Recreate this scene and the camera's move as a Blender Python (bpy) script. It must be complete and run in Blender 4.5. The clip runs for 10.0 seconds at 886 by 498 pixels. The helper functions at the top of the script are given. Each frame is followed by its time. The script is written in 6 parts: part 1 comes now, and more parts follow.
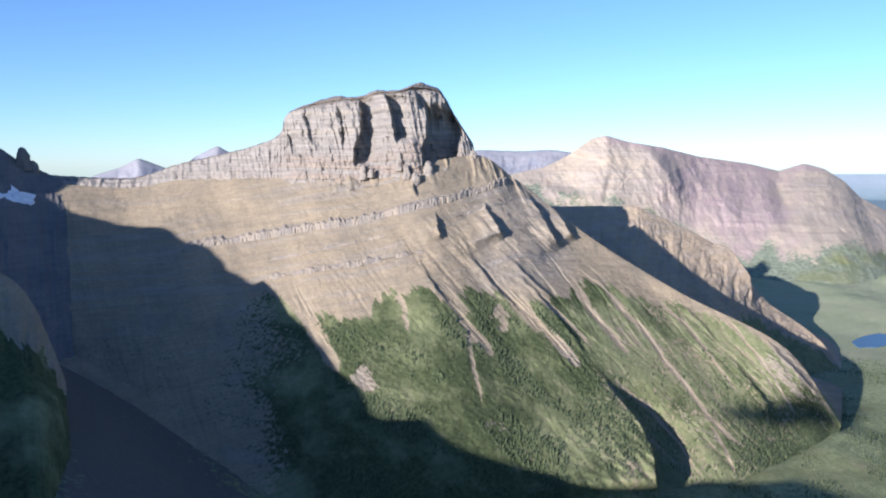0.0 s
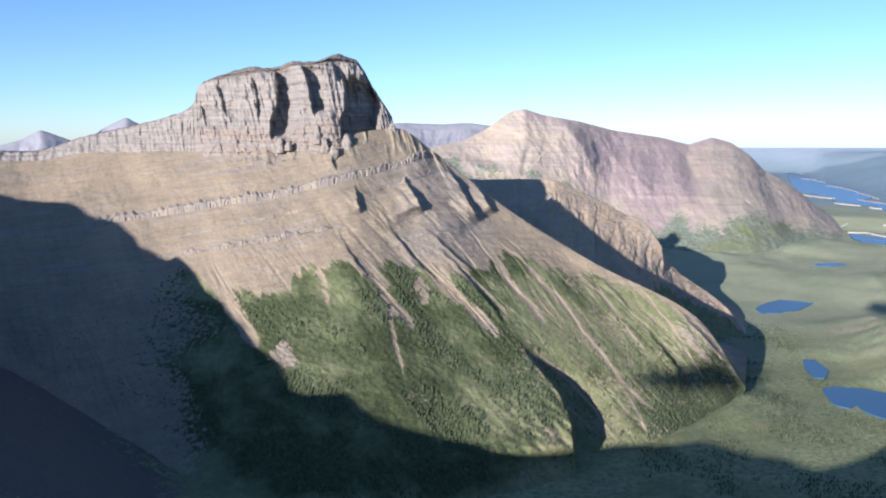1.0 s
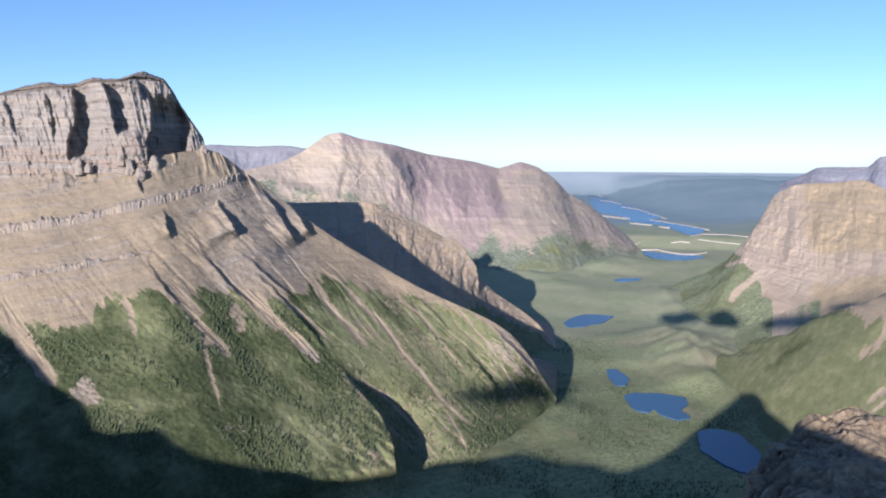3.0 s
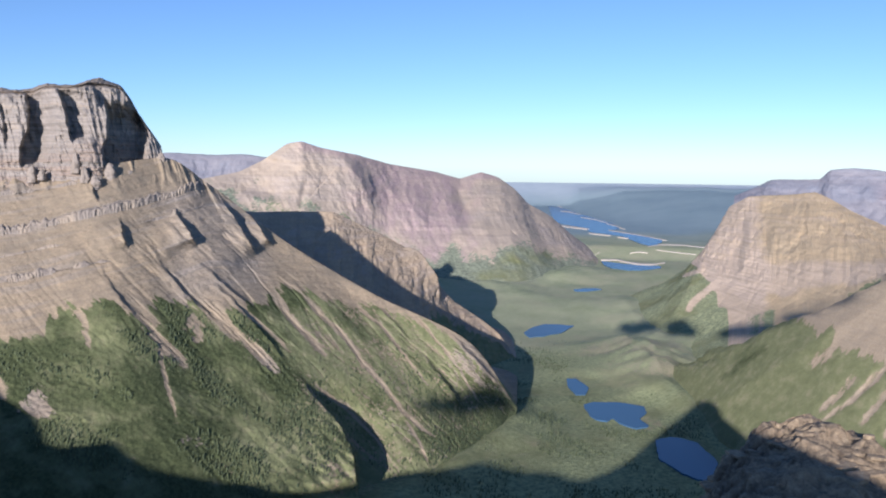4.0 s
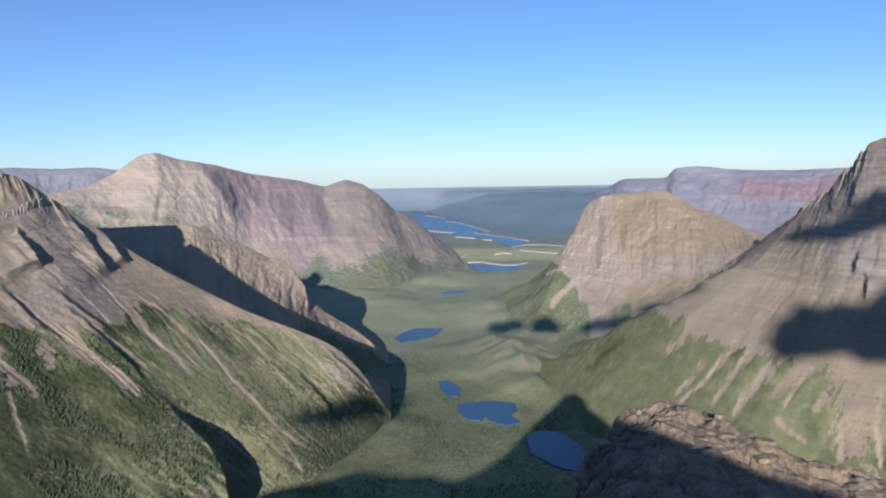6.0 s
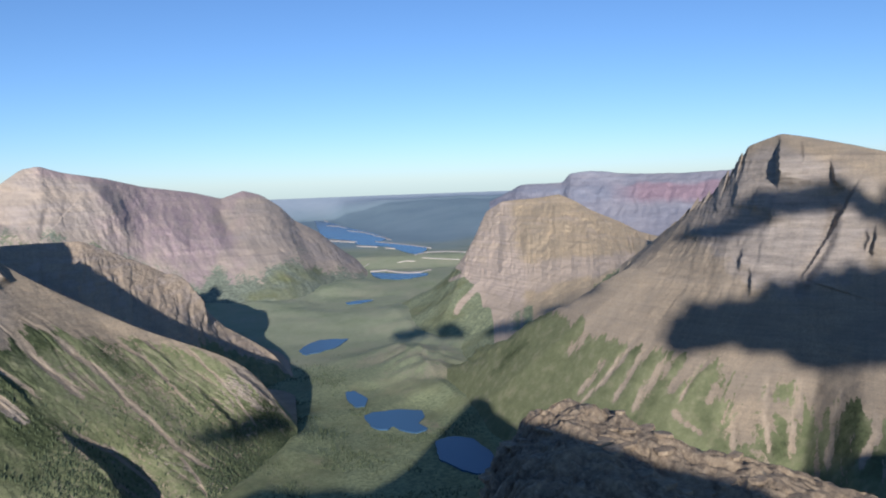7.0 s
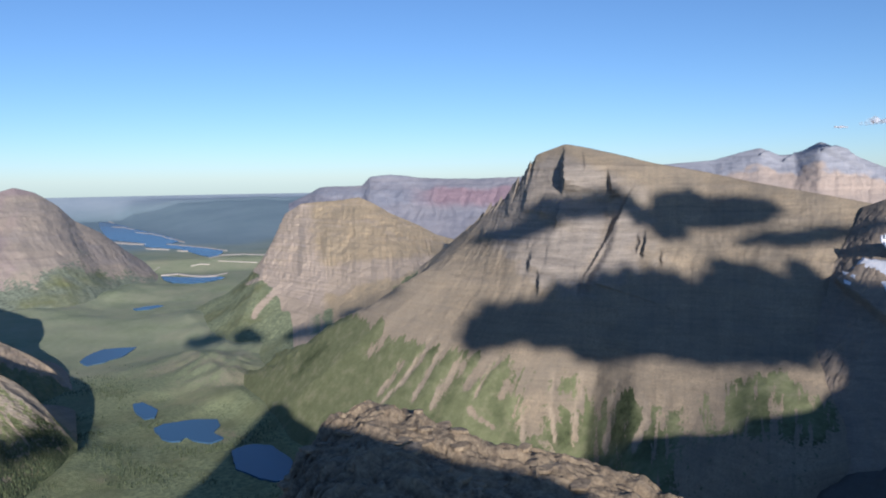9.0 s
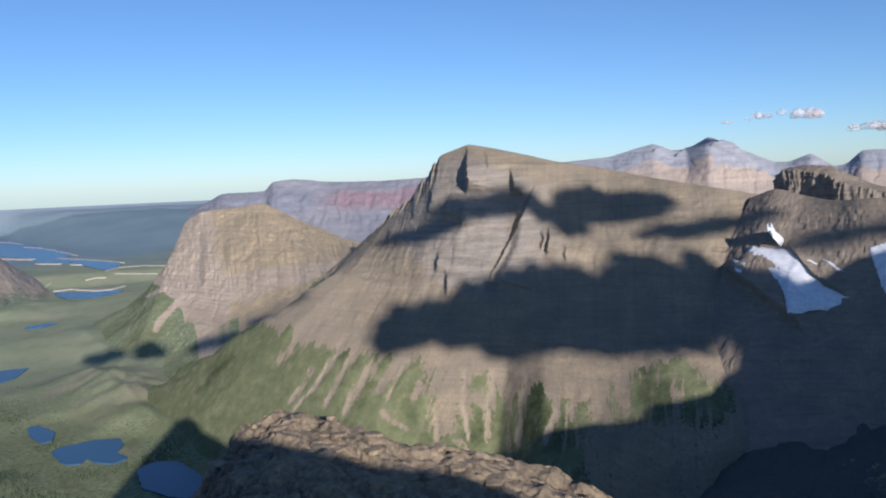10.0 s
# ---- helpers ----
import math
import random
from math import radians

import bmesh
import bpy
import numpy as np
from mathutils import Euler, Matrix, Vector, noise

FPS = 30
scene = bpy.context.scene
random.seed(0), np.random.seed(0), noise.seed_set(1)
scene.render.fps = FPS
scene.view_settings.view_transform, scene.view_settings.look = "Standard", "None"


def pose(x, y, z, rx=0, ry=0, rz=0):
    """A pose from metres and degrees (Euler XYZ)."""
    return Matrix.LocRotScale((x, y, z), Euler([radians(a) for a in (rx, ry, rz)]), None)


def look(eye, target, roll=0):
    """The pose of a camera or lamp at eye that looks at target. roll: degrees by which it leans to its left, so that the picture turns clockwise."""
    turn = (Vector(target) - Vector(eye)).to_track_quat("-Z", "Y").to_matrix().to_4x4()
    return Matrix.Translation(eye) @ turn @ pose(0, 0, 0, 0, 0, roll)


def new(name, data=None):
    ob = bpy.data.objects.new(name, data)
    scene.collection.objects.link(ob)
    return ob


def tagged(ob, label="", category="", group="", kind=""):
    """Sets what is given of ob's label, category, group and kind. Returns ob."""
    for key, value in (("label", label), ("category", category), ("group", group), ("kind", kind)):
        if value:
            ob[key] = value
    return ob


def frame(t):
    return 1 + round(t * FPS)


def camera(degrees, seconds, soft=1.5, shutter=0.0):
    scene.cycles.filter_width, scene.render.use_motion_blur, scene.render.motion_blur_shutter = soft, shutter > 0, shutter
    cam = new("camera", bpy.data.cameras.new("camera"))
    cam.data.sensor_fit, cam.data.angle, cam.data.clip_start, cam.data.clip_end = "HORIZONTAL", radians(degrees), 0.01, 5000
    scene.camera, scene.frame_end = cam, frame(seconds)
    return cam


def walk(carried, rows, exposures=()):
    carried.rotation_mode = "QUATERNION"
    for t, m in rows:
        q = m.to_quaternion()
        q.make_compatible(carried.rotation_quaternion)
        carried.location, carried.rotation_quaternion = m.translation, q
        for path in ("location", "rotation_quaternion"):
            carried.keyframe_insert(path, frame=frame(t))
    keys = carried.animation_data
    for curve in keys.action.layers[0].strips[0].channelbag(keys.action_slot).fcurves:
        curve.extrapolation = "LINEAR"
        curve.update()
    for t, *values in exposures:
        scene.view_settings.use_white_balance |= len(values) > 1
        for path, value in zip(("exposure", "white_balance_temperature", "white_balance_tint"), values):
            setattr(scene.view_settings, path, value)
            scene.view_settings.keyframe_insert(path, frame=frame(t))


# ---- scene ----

# ------------------------------------------------------------------ camera
# The lookout point is the origin of bearings (degrees, clockwise) and of ranges; EYE is its height over the valley lakes.
EYE = 255.0
cam = camera(57.43, 10.0, soft=2.0)
TURNS = [  # seconds, yaw, pitch, roll
    (0.0, -0.058, -6.144, 0.54),
    (0.5, -1.661, -6.28, 0.384),
    (1.0, -5.741, -8.068, 0.363),
    (1.5, -10.171, -6.919, 0.49),
    (2.0, -12.351, -6.57, 1.182),
    (2.5, -16.078, -6.835, 0.595),
    (4.0, -21.293, -5.767, -0.528),
    (4.5, -23.592, -5.958, -0.322),
    (5.0, -25.734, -6.055, -0.196),
    (6.5, -34.269, -4.993, 1.684),
    (7.0, -37.868, -4.951, 2.081),
    (7.5, -39.719, -4.421, 2.144),
    (8.0, -41.916, -4.289, 1.953),
    (8.5, -46.629, -5.343, 2.971),
    (9.0, -51.913, -5.117, 0.823),
    (9.5, -55.962, -5.289, 1.614),
    (10.0, -58.651, -5.166, 2.345),
]
walk(cam, [(t, pose(0, 0, EYE, 90 + p, r, y)) for t, y, p, r in TURNS],
     [(0.0, 0.82, 5800, 14), (1.0, 0.73, 5850, 15), (2.5, 0.62, 5950, 17), (4.5, 0.40, 5950, 17), (6.5, 0.16, 5850, 14), (10.0, 0.12, 5900, 13)])

# ------------------------------------------------------------------ light
SUN_BEARING, SUN_HEIGHT = 219.8, 15.4
world = bpy.data.worlds.new("sky")
scene.world = world
world.use_nodes = True
wt = world.node_tree
sky = wt.nodes.new("ShaderNodeTexSky")
sky.sky_type, sky.sun_disc = "NISHITA", False
sky.sun_elevation, sky.sun_rotation = radians(SUN_HEIGHT), radians(SUN_BEARING)
sky.altitude, sky.air_density, sky.dust_density, sky.ozone_density = 2500, 1.0, 1.2, 4.0
wt.links.new(sky.outputs[0], wt.nodes["Background"].inputs[0])
wt.nodes["Background"].inputs[1].default_value = 0.107
sun = new("sun", bpy.data.lights.new("sun", "SUN"))
sun.data.energy, sun.data.angle, sun.data.color = 5.0, radians(0.53), (1.0, 0.885, 0.765)
sb, sh = radians(SUN_BEARING), radians(SUN_HEIGHT)
TO_SUN = Vector((math.sin(sb) * math.cos(sh), math.cos(sb) * math.cos(sh), math.sin(sh)))
sun.matrix_world = look(TO_SUN * 900 + Vector((0, 0, EYE)), (0, 0, EYE))


# ------------------------------------------------------------------ shape tools
rng = np.random.default_rng(7)
PERM = rng.permutation(256)
GRAD = rng.normal(size=(256, 3))
GRAD /= np.linalg.norm(GRAD, axis=1)[:, None]


def perlin(x, y, z):
    """Gradient noise of whole arrays, about -1 to 1."""
    xi, yi, zi = (np.floor(a).astype(np.int64) for a in (x, y, z))
    xf, yf, zf = x - xi, y - yi, z - zi
    u, v, w = (a * a * a * (a * (a * 6 - 15) + 10) for a in (xf, yf, zf))
    total = 0
    for dx in (0, 1):
        for dy in (0, 1):
            for dz in (0, 1):
                h = PERM[(PERM[(PERM[(xi + dx) & 255] + yi + dy) & 255] + zi + dz) & 255]
                gr = GRAD[h]
                d = gr[..., 0] * (xf - dx) + gr[..., 1] * (yf - dy) + gr[..., 2] * (zf - dz)
                total = total + d * (u if dx else 1 - u) * (v if dy else 1 - v) * (w if dz else 1 - w)
    return total * 1.6


def fbm(x, y, z, octaves=4, gain=0.5):
    total, amp, f = 0, 1.0, 1.0
    for k in range(octaves):
        total = total + amp * perlin(x * f + 17.3 * k, y * f + 5.1 * k, z * f + 9.7 * k)
        amp, f = amp * gain, f * 2.03
    return total


def step(a, b, x):
    t = np.clip((x - a) / (b - a), 0, 1)
    return t * t * (3 - 2 * t)


def blocks(x, z, wide, tall, seed=0):
    """Steps of random depth in a rough masonry of cells, -1 to 1, for broken cliffs."""
    row = np.floor(z / tall + 0.35 * perlin(x / wide / 5, 0 * x + seed, 0 * x)).astype(np.int64)
    col = np.floor(x / wide * (1 + 0.3 * ((row * 7919 + seed) % 13) / 13) + 0.37 * (row % 5)).astype(np.int64)
    return ((PERM[(PERM[(col + seed) & 255] + row) & 255]) / 127.5) - 1


def spot(b, r, z):
    """World place of a bearing, a range and a height from the lookout."""
    b = np.radians(b)
    return np.stack([r * np.sin(b), r * np.cos(b), z + EYE + 0 * b], -1)


def line(points, weights, n, sharp=False):
    """n places along a guide line of (bearing, range, height); weights place its corners between 0 and 1."""
    p = spot(*np.array(points, float).T)
    t = np.linspace(0, 1, n)
    if sharp:
        q = np.stack([np.interp(t, weights, p[:, k]) for k in range(3)], -1)
        for _ in range(n // 40):
            q[1:-1] = (q[:-2] + 2 * q[1:-1] + q[2:]) / 4
        return q
    m = np.zeros_like(p)  # monotone cubic
    h = np.diff(weights)[:, None]
    d = np.diff(p, axis=0) / h
    m[0], m[-1] = d[0], d[-1]
    same = d[:-1] * d[1:] > 0
    m[1:-1] = np.where(same, 2 * d[:-1] * d[1:] / np.where(same, d[:-1] + d[1:], 1), 0)
    i = np.clip(np.searchsorted(weights, t, side="right") - 1, 0, len(weights) - 2)
    hh = h[i]
    s = ((t - weights[i]) / h[i, 0])[:, None]
    return ((2 * s ** 3 - 3 * s ** 2 + 1) * p[i] + (s ** 3 - 2 * s ** 2 + s) * hh * m[i]
            + (-2 * s ** 3 + 3 * s ** 2) * p[i + 1] + (s ** 3 - s ** 2) * hh * m[i + 1])


def loft(guides, nu, nv, sharp=False, even=False):
    """A surface through guide lines, from the first (foot of the back) on; nv rows for each gap. Returns places (rows, columns, 3) and,
    in metres, the way along it and up it, and the row's own parameter."""
    a = spot(*np.array(guides[0], float).T)
    b = spot(*np.array(guides[-1], float).T)
    w = np.r_[0, np.cumsum(np.linalg.norm(np.diff((a + b) / 2, axis=0), axis=1))] if not even else np.arange(len(a)) * 1.0
    lines = [line(g, w / w[-1], nu, sharp) for g in guides]
    rows, par = [], []
    for k, n in enumerate(nv):
        s = np.linspace(0, 1, n, endpoint=k == len(nv) - 1)[:, None, None]
        rows.append(lines[k] * (1 - s) + lines[k + 1] * s)
        par.append(k + s[:, 0, 0])
    P = np.concatenate(rows)
    along = np.r_[0, np.cumsum(np.linalg.norm(np.diff(lines[len(lines) // 2], axis=0), axis=1))][None, :] + 0 * P[..., 0]
    up = np.concatenate([np.zeros((1, nu)), np.cumsum(np.linalg.norm(np.diff(P, axis=0), axis=2), axis=0)])
    return P, along, up, np.concatenate(par)[:, None] + 0 * along


def normals(P):
    n = np.cross(np.gradient(P, axis=0), np.gradient(P, axis=1))
    return n / np.maximum(np.linalg.norm(n, axis=2), 1e-9)[..., None]


def sheet(name, P, material, parent=None, marks=None, label="", closed=False):
    """A mesh of the grid P (rows, columns, 3), with named values for its material."""
    nr, nc = P.shape[:2]
    me = bpy.data.meshes.new(name)
    i = np.arange(nr * nc).reshape(nr, nc)
    q = np.stack([i[:-1, :-1], i[:-1, 1:], i[1:, 1:], i[1:, :-1]], -1).reshape(-1, 4)
    if closed:
        q = np.concatenate([q, np.stack([i[:-1, -1], i[:-1, 0], i[1:, 0], i[1:, -1]], -1).reshape(-1, 4)])
    me.vertices.add(nr * nc)
    me.vertices.foreach_set("co", P.reshape(-1).astype(np.float32))
    me.loops.add(q.size)
    me.loops.foreach_set("vertex_index", q.reshape(-1).astype(np.int32))
    me.polygons.add(len(q))
    me.polygons.foreach_set("loop_start", np.arange(0, q.size, 4, dtype=np.int32))
    me.update(calc_edges=True)
    me.polygons.foreach_set("use_smooth", np.ones(len(q), bool))
    for key, value in (marks or {}).items():
        me.attributes.new(key, "FLOAT", "POINT").data.foreach_set("value", np.broadcast_to(value, (nr, nc)).reshape(-1).astype(np.float32))
    me.materials.append(material)
    me.validate()
    ob = new(name, me)
    ob.parent = parent
    if label:
        tagged(ob, label)
    return ob


# ------------------------------------------------------------------ materials
def nodes_of(name):
    m = bpy.data.materials.new(name)
    m.use_nodes = True
    return m, m.node_tree, m.node_tree.nodes["Principled BSDF"]


def link(tree, a, b):
    tree.links.new(a, b)


def noise_node(tree, scale, detail=4.0, rough=0.6, vector=None, stretch=None):
    n = tree.nodes.new("ShaderNodeTexNoise")
    n.inputs["Scale"].default_value, n.inputs["Detail"].default_value, n.inputs["Roughness"].default_value = scale, detail, rough
    co = tree.nodes.new("ShaderNodeNewGeometry").outputs["Position"] if vector is None else vector
    if stretch:
        mp = tree.nodes.new("ShaderNodeMapping")
        mp.inputs["Scale"].default_value = stretch
        link(tree, co, mp.inputs["Vector"])
        co = mp.outputs[0]
    link(tree, co, n.inputs["Vector"])
    return n.outputs["Fac"]


def ramp(tree, value, stops):
    r = tree.nodes.new("ShaderNodeValToRGB")
    while len(r.color_ramp.elements) < len(stops):
        r.color_ramp.elements.new(0.5)
    for e, (p, c) in zip(r.color_ramp.elements, stops):
        e.position, e.color = p, (*c, 1)
    link(tree, value, r.inputs[0])
    return r.outputs[0]


def mix(tree, fac, a, b, blend="MIX"):
    m = tree.nodes.new("ShaderNodeMix")
    m.data_type, m.blend_type = "RGBA", blend
    for value, socket in ((fac, m.inputs["Factor"]), (a, m.inputs[6]), (b, m.inputs[7])):
        if isinstance(value, (int, float)):
            socket.default_value = value
        elif isinstance(value, tuple):
            socket.default_value = (*value, 1)
        else:
            link(tree, value, socket)
    return m.outputs[2]


def maths(tree, kind, a, b=0.0):
    m = tree.nodes.new("ShaderNodeMath")
    m.operation = kind
    for value, socket in ((a, m.inputs[0]), (b, m.inputs[1])):
        if isinstance(value, (int, float)):
            socket.default_value = value
        else:
            link(tree, value, socket)
    return m.outputs[0]


def mark(tree, name):
    a = tree.nodes.new("ShaderNodeAttribute")
    a.attribute_name = name
    return a.outputs["Fac"]


def scaled(c, k):
    return tuple(v * k for v in c)


MEADOW = (0.19, 0.212, 0.11)


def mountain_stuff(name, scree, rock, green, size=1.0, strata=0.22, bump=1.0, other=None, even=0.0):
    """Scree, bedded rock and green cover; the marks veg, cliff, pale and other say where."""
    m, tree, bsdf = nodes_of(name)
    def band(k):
        return k + (1 - k) * even  # even: how far tones are drawn together, which paints in distance haze

    fine = noise_node(tree, 0.55 / size, 6, 0.7)
    broad = noise_node(tree, 0.03 / size, 5, 0.65)
    s_col = ramp(tree, fine, [(0.3, scaled(scree, band(0.72))), (0.7, scaled(scree, band(1.2)))])
    s_col = mix(tree, ramp(tree, broad, [(0.35, (0, 0, 0)), (0.65, (1, 1, 1))]), s_col, scaled((scree[0] * 0.86, scree[1] * 0.9, scree[2] * 0.97), 0.85))
    way = tree.nodes.new("ShaderNodeCombineXYZ")
    link(tree, mark(tree, "along"), way.inputs[0])
    link(tree, mark(tree, "down"), way.inputs[1])
    runs = noise_node(tree, 1.0 / size, 5, 0.7, vector=way.outputs[0], stretch=(0.16, 0.009, 1))
    s_col = mix(tree, 0.42, s_col, ramp(tree, runs, [(0.3, (band(0.72), band(0.73), band(0.76))), (0.5, (1, 1, 1)), (0.7, (band(1.22), band(1.2), band(1.16)))]), "MULTIPLY")
    rubble = noise_node(tree, 2.2 / size, 3, 0.8)
    s_col = mix(tree, 0.5, s_col, ramp(tree, rubble, [(0.35, (band(0.65), band(0.65), band(0.66))), (0.6, (1.1, 1.1, 1.1))]), "MULTIPLY")
    lev = tree.nodes.new("ShaderNodeCombineXYZ")
    link(tree, mark(tree, "along"), lev.inputs[0])
    link(tree, mark(tree, "level"), lev.inputs[1])
    beds = noise_node(tree, 1.0 / size, 5, 0.7, vector=lev.outputs[0], stretch=(0.02, strata, 1))
    s_col = mix(tree, 0.42, s_col, ramp(tree, noise_node(tree, 1.0 / size, 5, 0.75, vector=lev.outputs[0], stretch=(0.025, strata * 1.6, 1)), [(0.34, (band(0.7), band(0.7), band(0.71))), (0.5, (1, 1, 1)), (0.68, (band(1.25), band(1.24), band(1.22)))]), "MULTIPLY")
    r_col = ramp(tree, beds, [(0.32, scaled(rock, band(0.55))), (0.5, rock), (0.66, scaled(rock, band(1.35)))])
    r_col = mix(tree, 0.35, r_col, ramp(tree, fine, [(0.3, scaled(rock, band(0.6))), (0.7, scaled(rock, band(1.3)))]))
    clump = noise_node(tree, 0.35 / size, 5, 0.7)
    g_col = ramp(tree, clump, [(0.34, scaled(green, 0.55)), (0.52, green), (0.68, (green[0] * 1.3, green[1] * 1.25, green[2] * 1.2))])
    meadow = noise_node(tree, 0.018 / size, 4, 0.6)
    open_ground = ramp(tree, maths(tree, "ADD", meadow, maths(tree, "MULTIPLY", mark(tree, "lush"), 0.35)), [(0.5, (0, 0, 0)), (0.68, (1, 1, 1))])
    g_col = mix(tree, open_ground, g_col, mix(tree, 0.6, ramp(tree, fine, [(0.3, scaled(MEADOW, 0.85)), (0.7, scaled(MEADOW, 1.15))]), ramp(tree, noise_node(tree, 0.09 / size, 5, 0.65), [(0.32, scaled(MEADOW, 0.72)), (0.5, MEADOW), (0.7, (0.32, 0.30, 0.19))])))
    col = mix(tree, mark(tree, "cliff"), s_col, r_col)
    if other:
        o_col = ramp(tree, fine, [(0.3, scaled(other, 0.75)), (0.7, scaled(other, 1.2))])
        col = mix(tree, mark(tree, "other"), col, o_col)
    veg = maths(tree, "ADD", mark(tree, "veg"), maths(tree, "MULTIPLY", maths(tree, "SUBTRACT", noise_node(tree, 0.3 / size, 7, 0.75), 0.5), 1.4))
    veg = ramp(tree, veg, [(0.44, (0, 0, 0)), (0.58, (1, 1, 1))])
    col = mix(tree, veg, col, g_col)
    col = mix(tree, mark(tree, "pale"), col, ramp(tree, fine, [(0.3, (0.39, 0.325, 0.235)), (0.7, (0.52, 0.44, 0.33))]))
    link(tree, col, bsdf.inputs["Base Color"])
    bsdf.inputs["Roughness"].default_value = 0.95
    bsdf.inputs["Specular IOR Level"].default_value = 0.1
    b = tree.nodes.new("ShaderNodeBump")
    b.inputs["Strength"].default_value, b.inputs["Distance"].default_value = 0.5 * bump, 1.0 * size
    link(tree, noise_node(tree, 0.8 / size, 6, 0.75), b.inputs["Height"])
    link(tree, b.outputs[0], bsdf.inputs["Normal"])
    return m


TAN, GREEN = (0.352, 0.29, 0.203), (0.074, 0.094, 0.046)
slope_mat = mountain_stuff("tan_scree", TAN, (0.285, 0.257, 0.222), GREEN)
cliff_mat = mountain_stuff("grey_limestone", (0.30, 0.255, 0.205), (0.285, 0.265, 0.24), GREEN, strata=0.3, other=(0.275, 0.225, 0.19))
# Evened tones and pale greens put distance haze into these three mountains' colours.
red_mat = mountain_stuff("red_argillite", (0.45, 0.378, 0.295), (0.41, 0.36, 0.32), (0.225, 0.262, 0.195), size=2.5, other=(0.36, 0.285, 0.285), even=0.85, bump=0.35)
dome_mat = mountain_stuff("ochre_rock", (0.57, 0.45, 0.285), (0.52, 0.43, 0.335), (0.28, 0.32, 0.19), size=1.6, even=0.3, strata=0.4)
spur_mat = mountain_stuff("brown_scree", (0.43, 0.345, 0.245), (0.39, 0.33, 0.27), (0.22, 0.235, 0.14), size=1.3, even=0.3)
# Far rock: distance haze is painted into these bluish, evened colours.
far_haze_mat = mountain_stuff("far_rock_hazed", (0.345, 0.34, 0.365), (0.30, 0.33, 0.39), (0.12, 0.15, 0.14), size=3, other=(0.36, 0.265, 0.295), even=0.6, bump=0.6)
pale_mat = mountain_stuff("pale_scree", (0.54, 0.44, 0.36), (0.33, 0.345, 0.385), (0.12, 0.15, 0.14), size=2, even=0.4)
# Scree of the home ridge, its bluish shade put into the colour.
home_mat = mountain_stuff("shade_toned_scree", (0.21, 0.20, 0.19), (0.17, 0.165, 0.16), (0.06, 0.075, 0.035))
rubble_mat = mountain_stuff("brown_rubble", (0.36, 0.295, 0.22), (0.25, 0.215, 0.175), (0.12, 0.12, 0.06), size=0.8)
GRASS = (0.26, 0.30, 0.165)
# Its dark rock tone paints shade where the floor lies in shadow.
ground_mat = mountain_stuff("valley_green", (0.38, 0.34, 0.22), (0.13, 0.125, 0.11), GRASS, size=1.5)


def haze_by_range(m):
    """Conifer forest beyond the valley mouth, with distance haze painted into the ground colours."""
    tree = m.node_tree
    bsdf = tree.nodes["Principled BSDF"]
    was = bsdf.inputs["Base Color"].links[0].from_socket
    # Blue forest, pale plains and lighter mid valley stand in for haze.
    hazy_trees = ramp(tree, noise_node(tree, 0.006, 6, 0.7), [(0.3, (0.225, 0.315, 0.345)), (0.65, (0.265, 0.355, 0.385))])
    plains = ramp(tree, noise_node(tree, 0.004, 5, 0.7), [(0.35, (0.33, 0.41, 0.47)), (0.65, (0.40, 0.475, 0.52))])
    mid_haze = ramp(tree, noise_node(tree, 0.012, 6, 0.7), [(0.32, (0.265, 0.315, 0.195)), (0.5, (0.365, 0.40, 0.265)), (0.68, (0.46, 0.46, 0.315))])
    was = mix(tree, maths(tree, "MULTIPLY", mark(tree, "mid"), 0.75), was, mid_haze)
    col = mix(tree, mark(tree, "far"), was, hazy_trees)
    link(tree, mix(tree, mark(tree, "horizon_haze"), col, plains), bsdf.inputs["Base Color"])


haze_by_range(ground_mat)


def water_stuff():
    m, tree, bsdf = nodes_of("lake_water")
    bsdf.inputs["Base Color"].default_value = (0.055, 0.125, 0.215, 1)
    bsdf.inputs["Roughness"].default_value, bsdf.inputs["Specular IOR Level"].default_value = 0.25, 0.12
    b = tree.nodes.new("ShaderNodeBump")
    b.inputs["Strength"].default_value, b.inputs["Distance"].default_value = 0.2, 0.3
    link(tree, noise_node(tree, 0.4, 4, 0.6), b.inputs["Height"])
    link(tree, b.outputs[0], bsdf.inputs["Normal"])
    return m


water_mat = water_stuff()


def snow_stuff():
    m, tree, bsdf = nodes_of("old_snow")
    link(tree, ramp(tree, noise_node(tree, 0.2, 5, 0.6), [(0.3, (0.62, 0.66, 0.72)), (0.6, (0.86, 0.87, 0.88))]), bsdf.inputs["Base Color"])
    bsdf.inputs["Roughness"].default_value = 0.7
    return m


snow_mat = snow_stuff()

# ------------------------------------------------------------------ guide lines of the mountains
# each point: bearing, range, height from the lookout
A_CREST = [(-26.7, 900, -15.7), (-21.4, 880, -23.1), (-17.9, 862, -15.1), (-13.0, 832, -7.2), (-8.8, 800, -3.8), (-5.7, 782, -7.9), (-1.7, 770, -1.4), (2.3, 800, 6.3), (5.3, 806, -19.0), (10.2, 786, -71.4), (16.4, 782, -123.2), (23.4, 788, -173.3), (26.8, 800, -241.5)]
A_FOOT = [(-26, 700, -142), (-22, 640, -162), (-19, 600, -178), (-14.5, 560, -203), (-11, 520, -218), (-6.2, 484, -230), (0.5, 490, -239.9), (8.8, 526, -255), (15.6, 569, -255), (20.1, 623, -255), (23.8, 692, -255), (25.9, 751, -257), (26.6, 796, -259)]


